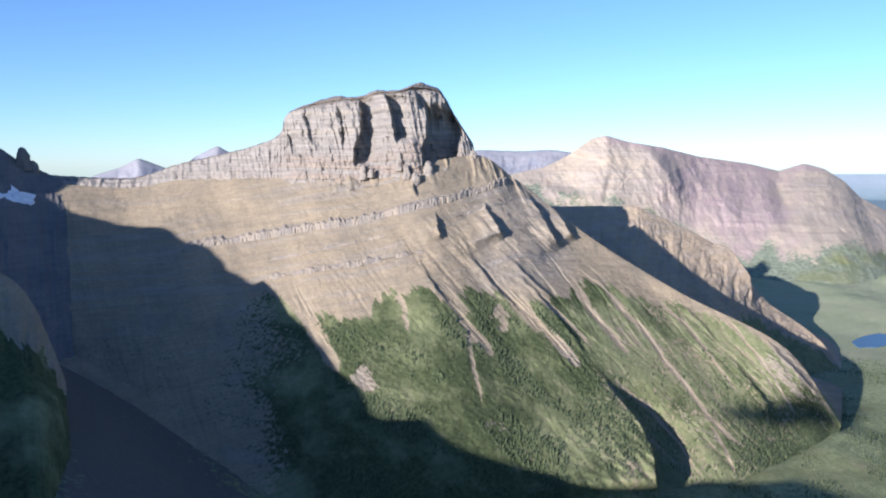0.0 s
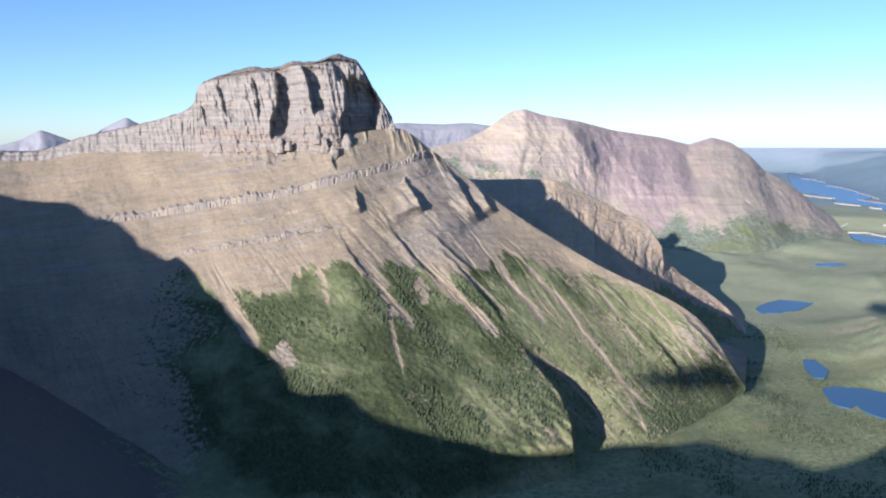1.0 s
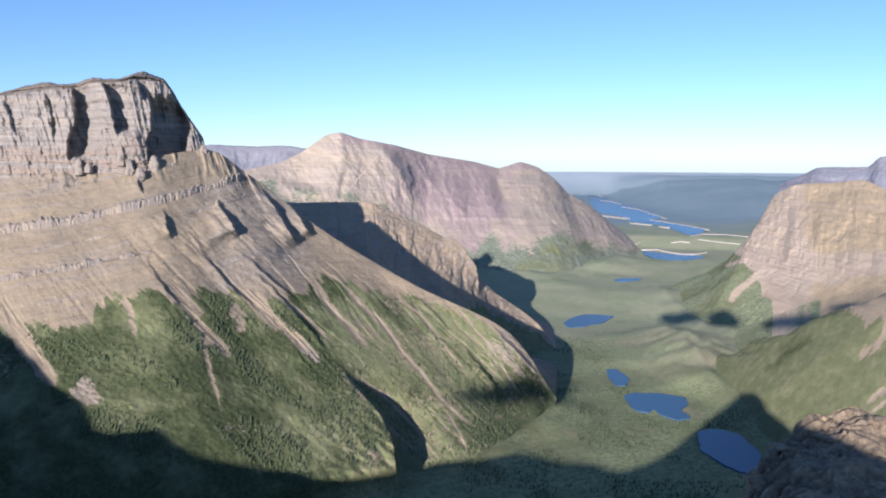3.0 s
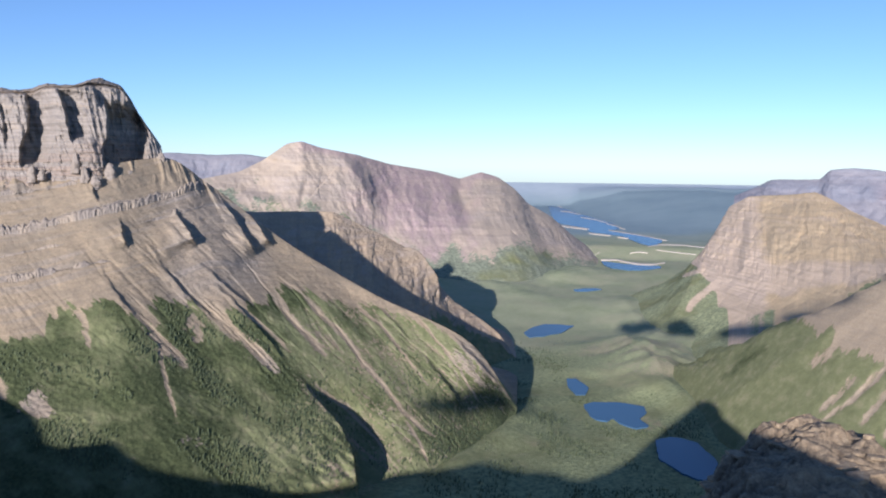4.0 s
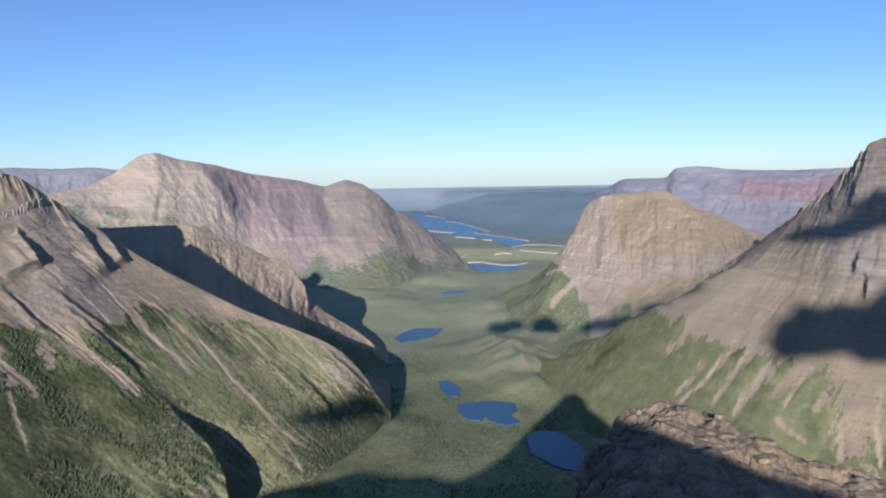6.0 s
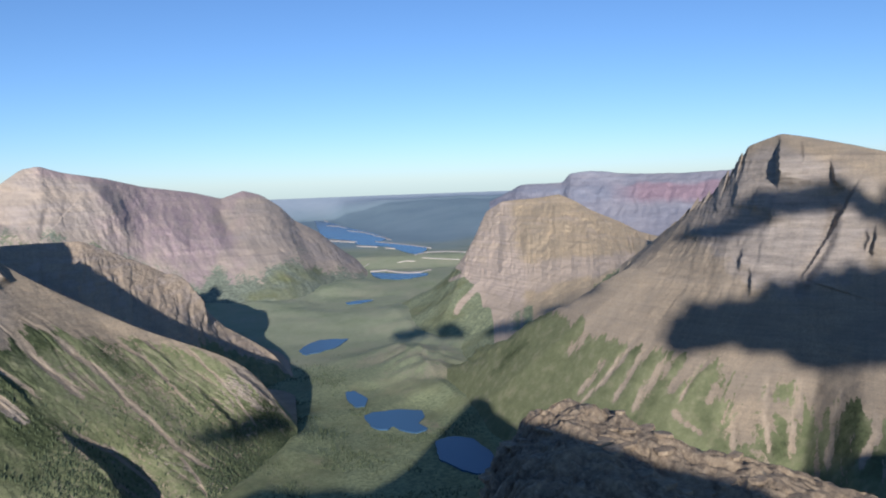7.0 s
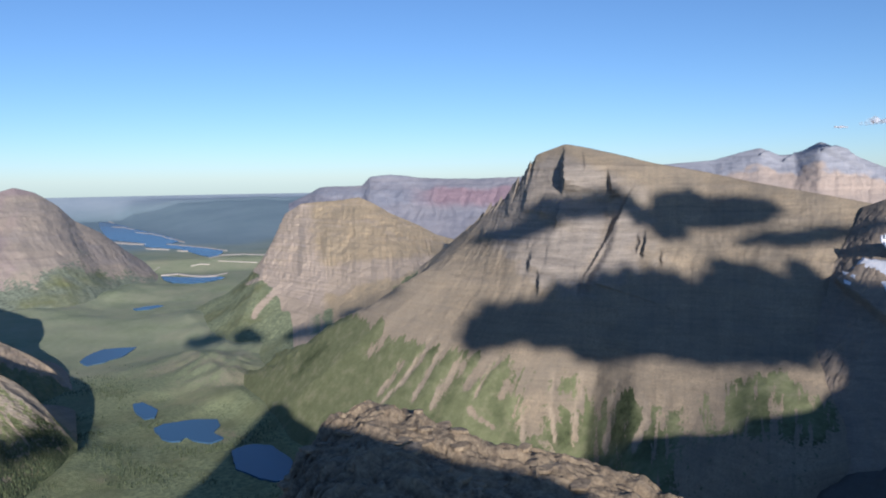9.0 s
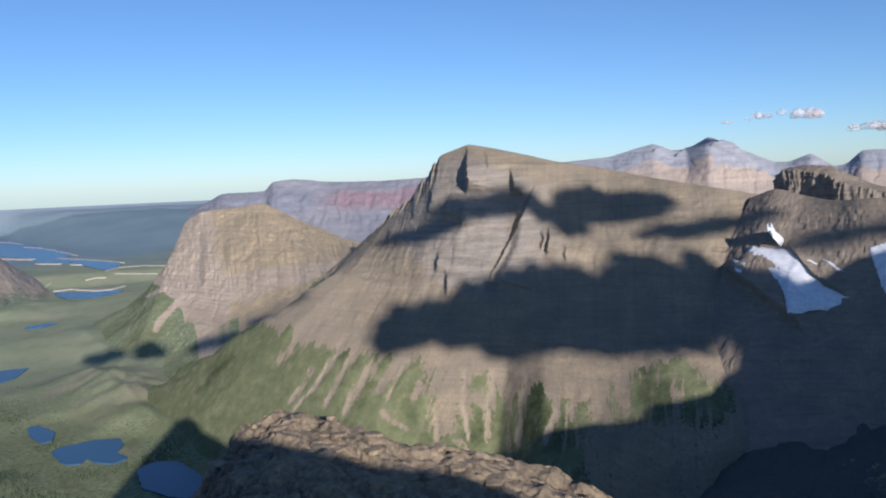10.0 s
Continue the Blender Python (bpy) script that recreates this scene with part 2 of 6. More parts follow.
B_CREST = [(4.1, 2000, -36.9), (7.2, 2000, -15.2), (8.8, 2000, 12.8), (10.4, 2000, 53.3), (11.4, 2000, 59.8), (12.8, 2020, 44.8), (15.1, 2050, 30.6), (17.5, 2150, 7.6), (20.7, 2250, -12.0), (22.5, 2280, -31.6), (24.0, 2280, -11.9), (25.2, 2280, -26.3), (26.4, 2270, -59.0), (27.3, 2260, -97.5), (28.9, 2250, -130.8), (30.4, 2250, -181.0), (32.9, 2250, -251.2)]
B_FOOT = [(4.0, 1640, -142.2), (7.1, 1650, -157.0), (8.7, 1660, -170.6), (10.2, 1670, -184.4), (11.8, 1680, -198.3), (13.4, 1690, -212.3), (15.0, 1700, -226.4), (17.4, 1720, -242), (19.9, 1676, -242), (22.3, 1637, -242), (24.7, 1625, -242), (27.0, 1632, -242), (28.6, 1686, -242), (29.7, 1768, -242), (30.8, 1843, -240), (32.0, 1910, -236), (33.0, 1982, -232)]
SPUR_CREST = [(4.8, 1128, -56.4), (8.3, 1128, -62.4), (11.1, 1128, -61.8), (13.6, 1128, -62.4), (15.5, 1137, -80.9), (17.5, 1147, -100.5), (19.3, 1156, -121.9), (20.3, 1156, -146.5), (21.1, 1156, -168), (22.1, 1150, -191), (23.3, 1145, -206), (24.4, 1130, -217), (25.5, 1110, -231), (26.3, 1090, -248), (27.2, 1080, -264)]
SPUR_FOOT = [(4.7, 996, -106.6), (8.2, 987, -128.0), (11.0, 978, -148.8), (13.5, 978, -163.6), (15.4, 978, -178.2), (17.4, 978, -192.6), (19.3, 978, -206.8), (20.3, 978, -220.8), (21.1, 975, -240), (22.1, 982, -248), (23.1, 990, -253), (24.4, 1000, -259), (25.5, 1020, -262), (26.3, 1040, -265), (27.2, 1050, -268)]
C_CREST = [(39.2, 1750, -195.9), (40.1, 1720, -133.4), (40.8, 1700, -72.0), (42.0, 1680, -50.5), (43.4, 1660, -47.0), (44.8, 1640, -43.7), (46.0, 1620, -38.4), (47.0, 1600, -50.8), (48.2, 1560, -69.6), (50.2, 1500, -89.9), (51.4, 1450, -103.9), (53.6, 1380, -113.0)]
C_FOOT = [(33.7, 1519, -246), (35.3, 1342, -247), (36.7, 1216, -248), (38.6, 1200, -243.9), (41.3, 1190, -216.7), (43.4, 1180, -194.8), (45.5, 1160, -175.6), (47.5, 1140, -158.1), (49.5, 1120, -145.9), (51.1, 1110, -138.1), (52.0, 1100, -132.5), (54.6, 1085, -126.0)]
D_CREST = [(50.4, 985, -108.0), (53.7, 955, -61.8), (55.3, 928, -34.4), (56.5, 908, -21.3), (57.5, 892, -0.7), (58.5, 876, 21.9), (60.5, 860, 32.2), (62.0, 860, 27.6), (64.3, 870, 19.6), (66.6, 880, 10.3), (69.9, 880, 0.7), (72.7, 860, -9.5), (75.8, 830, -18.1), (78.4, 790, -24.3), (80.6, 750, -29.0)]
D_MID = [(48.4, 870, -113.2), (50.0, 825, -96.1), (51.7, 797, -93.3), (53.3, 775, -99.2), (54.9, 755, -104.9), (56.7, 735, -110.0), (58.9, 720, -115.4), (60.8, 715, -116.9), (63.2, 710, -115.7), (65.5, 705, -116.7), (68.9, 700, -119.4), (72.2, 690, -123.0), (75.3, 670, -124.0), (78.7, 640, -120.0), (81.5, 610, -111.8)]
D_FOOT = [(33.9, 1182, -255), (36.4, 1003, -255), (39.0, 849, -255), (42.5, 747, -255), (46.5, 667, -255), (50.6, 626, -255), (54.3, 609, -255), (57.6, 599, -255), (61.2, 603, -255), (64.8, 540, -224.1), (68.7, 530, -212.8), (72.4, 520, -197.5), (75.6, 510, -179.5), (78.9, 500, -161.7), (82.0, 490, -148.0)]
E_CREST = [(41.1, 2700, -80.7), (42.8, 2700, -42.3), (43.5, 2650, -28.0), (46.1, 2620, -24.7), (46.9, 2600, 2.8), (48.3, 2600, 7.6), (50.6, 2600, -3.5), (54.0, 2550, -7.5), (57.7, 2500, -3.5), (60.5, 2450, -3.4)]
E_FOOT = [(41.1, 2500, -97.4), (42.7, 2400, -104.4), (43.5, 2350, -119.7), (46.0, 2250, -149.3), (46.8, 2200, -162.2), (48.2, 2200, -178.9), (50.5, 2150, -191.8), (53.9, 2100, -189.7), (57.6, 2050, -186.9), (60.5, 2000, -183.1)]
F_CREST = [(63.3, 2100, 9.9), (67.6, 2100, 23.4), (70.3, 2100, 30.5), (72.2, 2100, 49.9), (73.2, 2100, 58.1), (74.4, 2100, 39.0), (75.4, 2100, 41.5), (76.8, 2050, 67.5), (78.4, 2050, 40.5), (80.8, 2050, 0.7), (81.8, 2050, 0.4), (83.0, 2050, 17.9), (84.4, 2050, -15.2), (85.1, 2050, -9.9), (85.9, 2050, 19.1), (87.2, 2050, 19.1), (89.4, 2050, -4.3)]
F_FOOT = [(63.2, 1850, -93.6), (67.5, 1850, -98.5), (70.2, 1850, -101.2), (72.1, 1850, -103.1), (73.1, 1850, -103.9), (74.4, 1850, -105.0), (75.3, 1850, -105.9), (76.8, 1850, -107.0), (78.4, 1850, -108.2), (80.8, 1850, -109.8), (81.8, 1850, -110.6), (83.0, 1850, -111.2), (84.4, 1850, -112.1), (85.1, 1850, -112.3), (85.9, 1850, -112.8), (87.3, 1850, -113.3), (89.4, 1850, -114.1)]
H_CREST = [(79.4, 828, -32.6), (81.0, 812, -24.8), (82.5, 798, -30.2), (84.5, 768, -34.6), (85.8, 752, -32.9), (87.3, 742, -32), (89.4, 733, -33), (91.7, 726, -33.3)]
H_FOOT = [(73.8, 650, -162), (76.8, 624, -154.4), (79.4, 600, -159.6), (81.8, 600, -170), (84.5, 600, -175.6), (87.1, 600, -180.6), (89.6, 600, -184.8), (92, 600, -188.8)]
FAR_PEAKS = [(-24.8, 3000, -69.3), (-23.1, 3000, -32.9), (-21.5, 3000, -7.0), (-20.5, 3000, 23.4), (-19.4, 3000, 1.5), (-18.2, 3000, -26.7), (-16.9, 3100, 26.9), (-15.4, 3100, 67.4), (-14.8, 3100, 46.7), (-13.4, 3100, 10.9), (-11.9, 3100, -21.3)]
FAR_PLATEAU = [(1.2, 3000, 22.9), (2.7, 3000, 42.3), (3.8, 3000, 39.9), (5.7, 3000, 37.0), (7.3, 3000, 40.4), (8.8, 3000, 31.5), (10.4, 3000, 18.5)]

# ------------------------------------------------------------------ ground
FLOOR_R = [0, 900, 1300, 1530, 1690, 1860, 2110, 2225, 4500, 4960]
FLOOR_Z = [-256, -256.5, -256.5, -241, -240, -230, -229, -208, -207, -86]
RISE_B = [-60, -26, -22, -19, -14.5, -11, -6, 0, 9, 60, 65, 69, 72.4, 75.6, 79, 82, 90, 130]
RISE_Z = [130, 106, 86, 70, 45, 30, 18, 6, 0, 0, 20, 28, 42, 55, 66, 70, 75, 75]
SHORE_B = [28.0, 28.7, 29.7, 30.9, 33, 33.9, 36.7, 39]
SHORE_R = [4900, 4750, 4400, 3700, 3300, 3050, 2650, 2450]


LAKES = [(28.95, 1295, 75), (31.1, 945, 34), (33.9, 845, 45), (38.9, 735, 55), (34.7, 1995, 100), (31.6, 1610, 70)]  # bearing, range, half width


def foot_rise(b, r):
    """The floor curves up towards the feet of the slopes round it."""
    x, y = r * np.sin(np.radians(b)), r * np.cos(np.radians(b))
    rise = 0 * x
    for foot, high, wide in ((A_FOOT[6:], 9, 55), (D_FOOT[:9], 15, 60), (C_FOOT[:4], 12, 70), (B_FOOT[7:], 12, 80), (SPUR_FOOT[8:], 5, 25)):
        p = spot(*np.array(foot, float).T)
        best = np.full(np.shape(x), 1e9)
        for (x0, y0, _), (x1, y1, _) in zip(p, p[1:]):
            dx, dy = x1 - x0, y1 - y0
            t = np.clip(((x - x0) * dx + (y - y0) * dy) / (dx * dx + dy * dy), 0, 1)
            best = np.minimum(best, np.hypot(x - x0 - t * dx, y - y0 - t * dy))
        rise = np.maximum(rise, high * np.exp(-best / wide) * (1 + 0.35 * perlin(x / 60, y / 60, 0 * x)))
    for lb, lr, size in LAKES:
        c = spot(np.array([lb]), np.array([lr]), np.array([0.0]))[0]
        rise = rise * step(size, size * 2.2, np.hypot(x - c[0], y - c[1]))
    return rise * step(380, 460, r)


def floor_height(b, r):
    """Height of the valley and the plains from the lookout."""
    z = np.interp(r, FLOOR_R, FLOOR_Z)
    z = z + (1 - step(900, 1500, r)) * np.interp(b, RISE_B, RISE_Z) * step(150, 420, r)
    shore = np.interp(b, SHORE_B, SHORE_R) + 0 * r
    hill = step(28.4, 31, b + 0 * r) * step(shore + 30, shore + 1900, r) * (1 - step(4500, 4960, r))
    z = z + foot_rise(b, r) * (1 - step(0, 12, np.abs(z + 256 - 0) * (r < 900)))
    z = z + hill * 92 * (1 + 0.2 * perlin(b * 0.4, r * 0.002, 0 * r))
    return z


def make_ground():
    b = np.concatenate([np.linspace(-34, 96, 820), np.linspace(97, 325, 120)])
    r = np.concatenate([[2, 40, 120, 220, 300, 360], np.geomspace(400, 4960, 330)])
    B, R = np.meshgrid(b, r)
    z = floor_height(B, R)
    P = spot(B, R, z)
    x, y = P[..., 0], P[..., 1]
    rough = step(4, 14, np.abs(z + 256)) + 0.12
    P[..., 2] += fbm(x / 160, y / 160, 0 * x, 4) * 2.2 * np.clip(rough, 0, 1) * (1 - step(1900, 2300, R) * 0.85) + fbm(x / 14, y / 14, 0 * x + 3, 3) * 0.45
    knoll = np.exp(-((B - 36.5) / 3.2) ** 2 - ((R - 1090) / 120) ** 2)
    P[..., 2] += knoll * (14 + 5 * fbm(x / 30, y / 30, 0 * x + 2, 3))
    P[..., 2] += step(60, 68, B) * (1 - step(700, 900, R)) * step(150, 300, R) * (fbm(x / 60, y / 60, 0 * x + 15, 4) * 9 + np.abs(fbm(x / 18, y / 18, 0 * x + 19, 3)) * 3)
    # Shadowed floor on both sides: drawn bare and dark, shade put into its colour.
    bare = np.maximum(step(56, 66, B), 1 - step(-16, -6, B)) * (1 - step(700, 900, R))
    veg = 0.84 + 0.36 * fbm(x / 110, y / 110, 0 * x + 8, 4) - 0.5 * knoll * step(-0.3, 0.3, fbm(x / 25, y / 25, 0 * x + 28, 3) + 0.1) - 0.6 * bare
    # Marks by range that fade the ground into its painted haze.
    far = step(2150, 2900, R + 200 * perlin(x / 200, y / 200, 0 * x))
    return sheet("ground", P, ground_mat, marks={"veg": veg, "cliff": bare, "pale": 0, "lush": 0.1, "far": far, "mid": step(850, 1350, R + 150 * perlin(x / 150, y / 150, 0 * x)), "horizon_haze": step(4450, 4850, R + 60 * fbm(x / 500, y / 500, 0 * x + 4, 3))}, closed=True)


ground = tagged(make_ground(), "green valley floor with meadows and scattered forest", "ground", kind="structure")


# ------------------------------------------------------------------ mountains
def back_of(crest, away, drop):
    return [(b, r + away, max(z - drop, -262)) for b, r, z in crest]


def mountain(name, label):
    ob = new(name)
    return tagged(ob, label, "mountain")


def trace(u, v, points, lu, lv):
    """Distance in metres from a line of (u, v) on a face, the side of it (over 0: on the right going down) and a fade at its ends."""
    best, side, along = np.full(u.shape, 1e9), np.zeros(u.shape), np.zeros(u.shape)
    total = 0
    for (u0, v0), (u1, v1) in zip(points, points[1:]):
        dx, dy = (u1 - u0) * lu, (v1 - v0) * lv
        size = math.hypot(dx, dy)
        px, py = (u - u0) * lu, (v - v0) * lv
        t = np.clip((px * dx + py * dy) / size ** 2, 0, 1)
        d = np.hypot(px - t * dx, py - t * dy)
        closer = d < best
        side = np.where(closer, np.sign(px * dy - py * dx), side)
        along = np.where(closer, total + t * size, along)
        best = np.where(closer, d, best)
        total += size
    ends = step(0, 0.18, along / total) * (1 - step(0.82, 1, along / total))
    return best, side, ends


def scarp(d, side, height, fade, ends):
    """A rock wall that faces right (height over 0) or left (under 0), with a back that runs out gently."""
    high = side < 0 if height > 0 else side > 0
    return abs(height) * np.where(high, np.exp(-d / fade), np.exp(-(d / 1.6) ** 2)) * ends


def sight(P):
    """Bearing and height angle, in degrees, and distance of places as the lookout sees them."""
    x, y, z = P[..., 0], P[..., 1], P[..., 2] - EYE
    flat = np.hypot(x, y)
    return np.degrees(np.arctan2(x, y)), np.degrees(np.arctan2(z, flat)), np.hypot(flat, z)


def nearer(P, d):
    """Places brought d metres closer along the line of sight."""
    eye = np.array([0, 0, EYE])
    far = np.linalg.norm(P - eye, axis=-1)
    return eye + (P - eye) * ((far - d) / far)[..., None]


def stroke(b, e, points, scale=13.0):
    """Distance in metres from a line of (bearing, height angle), the side of it (over 0: right, going down) and the way along it, 0 to 1."""
    best, side, along, total = np.full(b.shape, 1e9), np.zeros(b.shape), np.zeros(b.shape), 0.0
    for (b0, e0), (b1, e1) in zip(points, points[1:]):
        dx, dy = (b1 - b0) * scale, (e0 - e1) * scale
        size = math.hypot(dx, dy)
        px, py = (b - b0) * scale, (e0 - e) * scale
        t = np.clip((px * dx + py * dy) / size ** 2, 0, 1)
        d = np.hypot(px - t * dx, py - t * dy)
        closer = d < best
        side = np.where(closer, np.sign(px * dy - py * dx), side)
        along = np.where(closer, total + t * size, along)
        best = np.where(closer, d, best)
        total += size
    return best, side, along / total


def across(points, b):
    """Height angle of a line of (bearing, height angle) at each bearing."""
    return np.interp(b, [p for p, _ in points], [q for _, q in points])


def wall(b, e, points, high, fade, scale=13.0, grow=(1.0, 1.0), facing=1, soft=1.5, tail=0.45):
    """A step in the slope: the ground on one side of the line stands out and runs back gently, the other side lies behind it."""
    d, side, t = stroke(b, e, points, scale)
    h = high * np.interp(t, [0, 1], grow) * step(0, 0.45, t) * (1 - step(1 - tail, 1.0, t))
    return h * np.where(side * facing < 0, np.exp(-d / fade), np.exp(-(d / soft) ** 2))


def trough(b, e, points, wide, scale=13.0, grow=(1.0, 1.0), ends=0.22):
    """1 along a line and falling to 0 beside it."""
    d, side, t = stroke(b, e, points, scale)
    return np.exp(-(d / (wide * np.interp(t, [0, 1], grow))) ** 2) * step(0, ends, t) * (1 - step(1 - ends, 1.0, t))


BAND = [(-18.99, -5.87), (-16.59, -5.44), (-13.03, -4.99), (-9.33, -4.45), (-6.29, -4.14), (-3.16, -3.38), (-0, -2.71), (2.38, -2.06), (5.1, -1.17)]
LOWER_BAND = [(-15.01, -8.51), (-12.45, -7.83), (-9.46, -7.43), (-6.39, -7.11), (-3.65, -6.6), (-1.67, -6.25)]
GREEN_TOP = [(-23.57, -11.05), (-16.88, -10.25), (-12.13, -8.76), (-9.76, -9.96), (-7.69, -10.69), (-5.19, -10.65), (-4.82, -8.85), (-3.33, -9.38), (-0.93, -8.57), (-0.14, -9.15), (1.89, -8.59), (3.9, -8.89), (5.51, -10.03), (7.55, -9.24), (9.57, -8.51), (11.58, -8.62), (14.38, -9.18), (18.31, -9.95), (22.19, -11.84), (25.27, -14.47), (27.56, -16.85)]
SHADE_WALLS = [  # line, height, fade, growth: walls that face away from the sun
    ([(5.41, -1.57), (6.36, -2.84), (7.24, -4.24), (7.87, -5.44), (8.44, -6.44)], 15, 20, (0.9, 1.1)),
    ([(7.8, -3.33), (8.6, -4.44), (9.4, -5.64)], 13, 14, (1, 1)),
    ([(2.77, -2.74), (3.55, -4.01), (4.34, -5.62)], 15.5, 26, (0.8, 1.1)),
    ([(-0.73, -3.37), (-0.36, -4.45), (-0.06, -5.64)], 9, 20, (1, 0.8)),
    ([(-2.43, -0.6), (-2.1, -1.51), (-1.81, -2.57)], 8, 14, (1, 0.6)),
    ([(10.6, -13.8), (12.05, -15.85), (13.9, -17.82), (14.95, -19.68), (15.32, -22.48)], 19, 90, (0.3, 1.1)),
    ([(4.8, -7.62), (6.33, -8.91), (8.36, -11.23), (10.6, -13.91)], 7, 18, (0.7, 1)),
    ([(19.47, -12.74), (21.15, -14.69), (22.26, -15.91), (22.48, -17.69)], 9, 26, (0.3, 1.4)),
    ([(21.81, -11.59), (23.17, -13.04), (24.21, -13.88), (25.45, -15.21)], 7, 18, (0.6, 1)),
    ([(-2.06, -6.24), (-1, -8.25), (0.44, -10.35)], 4, 14, (0.6, 1)),
    ([(0.75, -4.7), (2.31, -7.19), (3.9, -9.13), (5.71, -10.91)], 5, 16, (0.6, 1)),
    ([(3.93, -6.09), (5.93, -8.03), (8.36, -10.11)], 6, 16, (0.6, 1)),
    ([(15.95, -9.15), (17.95, -11.05), (19.16, -12.56)], 3, 16, (0.6, 1)),
]
SCREE_RUNS = [  # line, half width, depth, paleness: bare stone runs down through the green
    ([(-10.91, -7.98), (-9.95, -9.95), (-8.91, -12.33), (-7.39, -15.05)], 7, 2.0, 0.35),
    ([(-6.72, -7.76), (-6.55, -9.34), (-6.52, -10.75)], 15, 0.5, 0.1),
    ([(-4.73, -8.7), (-4.54, -10.01)], 3, 0.5, 0.1),
    ([(-3.25, -9.06), (-2.81, -10.66), (-2.46, -12.17)], 3, 0.8, 0.25),
    ([(-0.51, -7.94), (0.97, -10.17), (2, -11.9), (3.93, -13.99)], 6.5, 2.0, 0.3),
    ([(1.92, -11.82), (1.82, -12.77), (2.2, -14.76), (2.98, -17.51)], 2, 1.0, 0.2),
    ([(4.11, -8.5), (5.92, -10.63), (7.95, -12.51), (10.08, -14.59)], 6, 2.0, 0.25),
    ([(3.4, -10.33), (4.21, -10.9), (4.36, -12.21)], 6, 0.5, 0.3),
    ([(-6.58, -14.48), (-5.9, -15.22), (-5.13, -15.96)], 8, 0.5, 0.15),
    ([(6.57, -9.23), (7.95, -10.51), (9.37, -11.71), (10.72, -13.04)], 2.0, 1.0, 0.5),
    ([(8.92, -8.12), (10.38, -10.34), (11.81, -12), (13.23, -13.47)], 2.8, 1.2, 0.4),
    ([(10.97, -8.35), (12.72, -10.4), (14.42, -12.02), (15.73, -13.87), (16.94, -15.06), (18.7, -17.36), (20.5, -18.67), (22.08, -19.44)], 1.6, 1.2, 0.7),
    ([(14.38, -9.18), (16.78, -11.09), (18.79, -13.35), (20.41, -15.57)], 1.1, 0.6, 0.3),
    ([(12.04, -15.15), (14.5, -16.94), (16.55, -18.85), (18, -20.83)], 1.1, 0.6, 0.3),
    ([(18.71, -17.58), (19.74, -19.21), (20.58, -21.01)], 1.0, 0.5, 0.3),
    ([(17.91, -9.41), (20.28, -11.35), (22.65, -14.29), (24.25, -16.8)], 1.0, 0.5, 0.25),
]


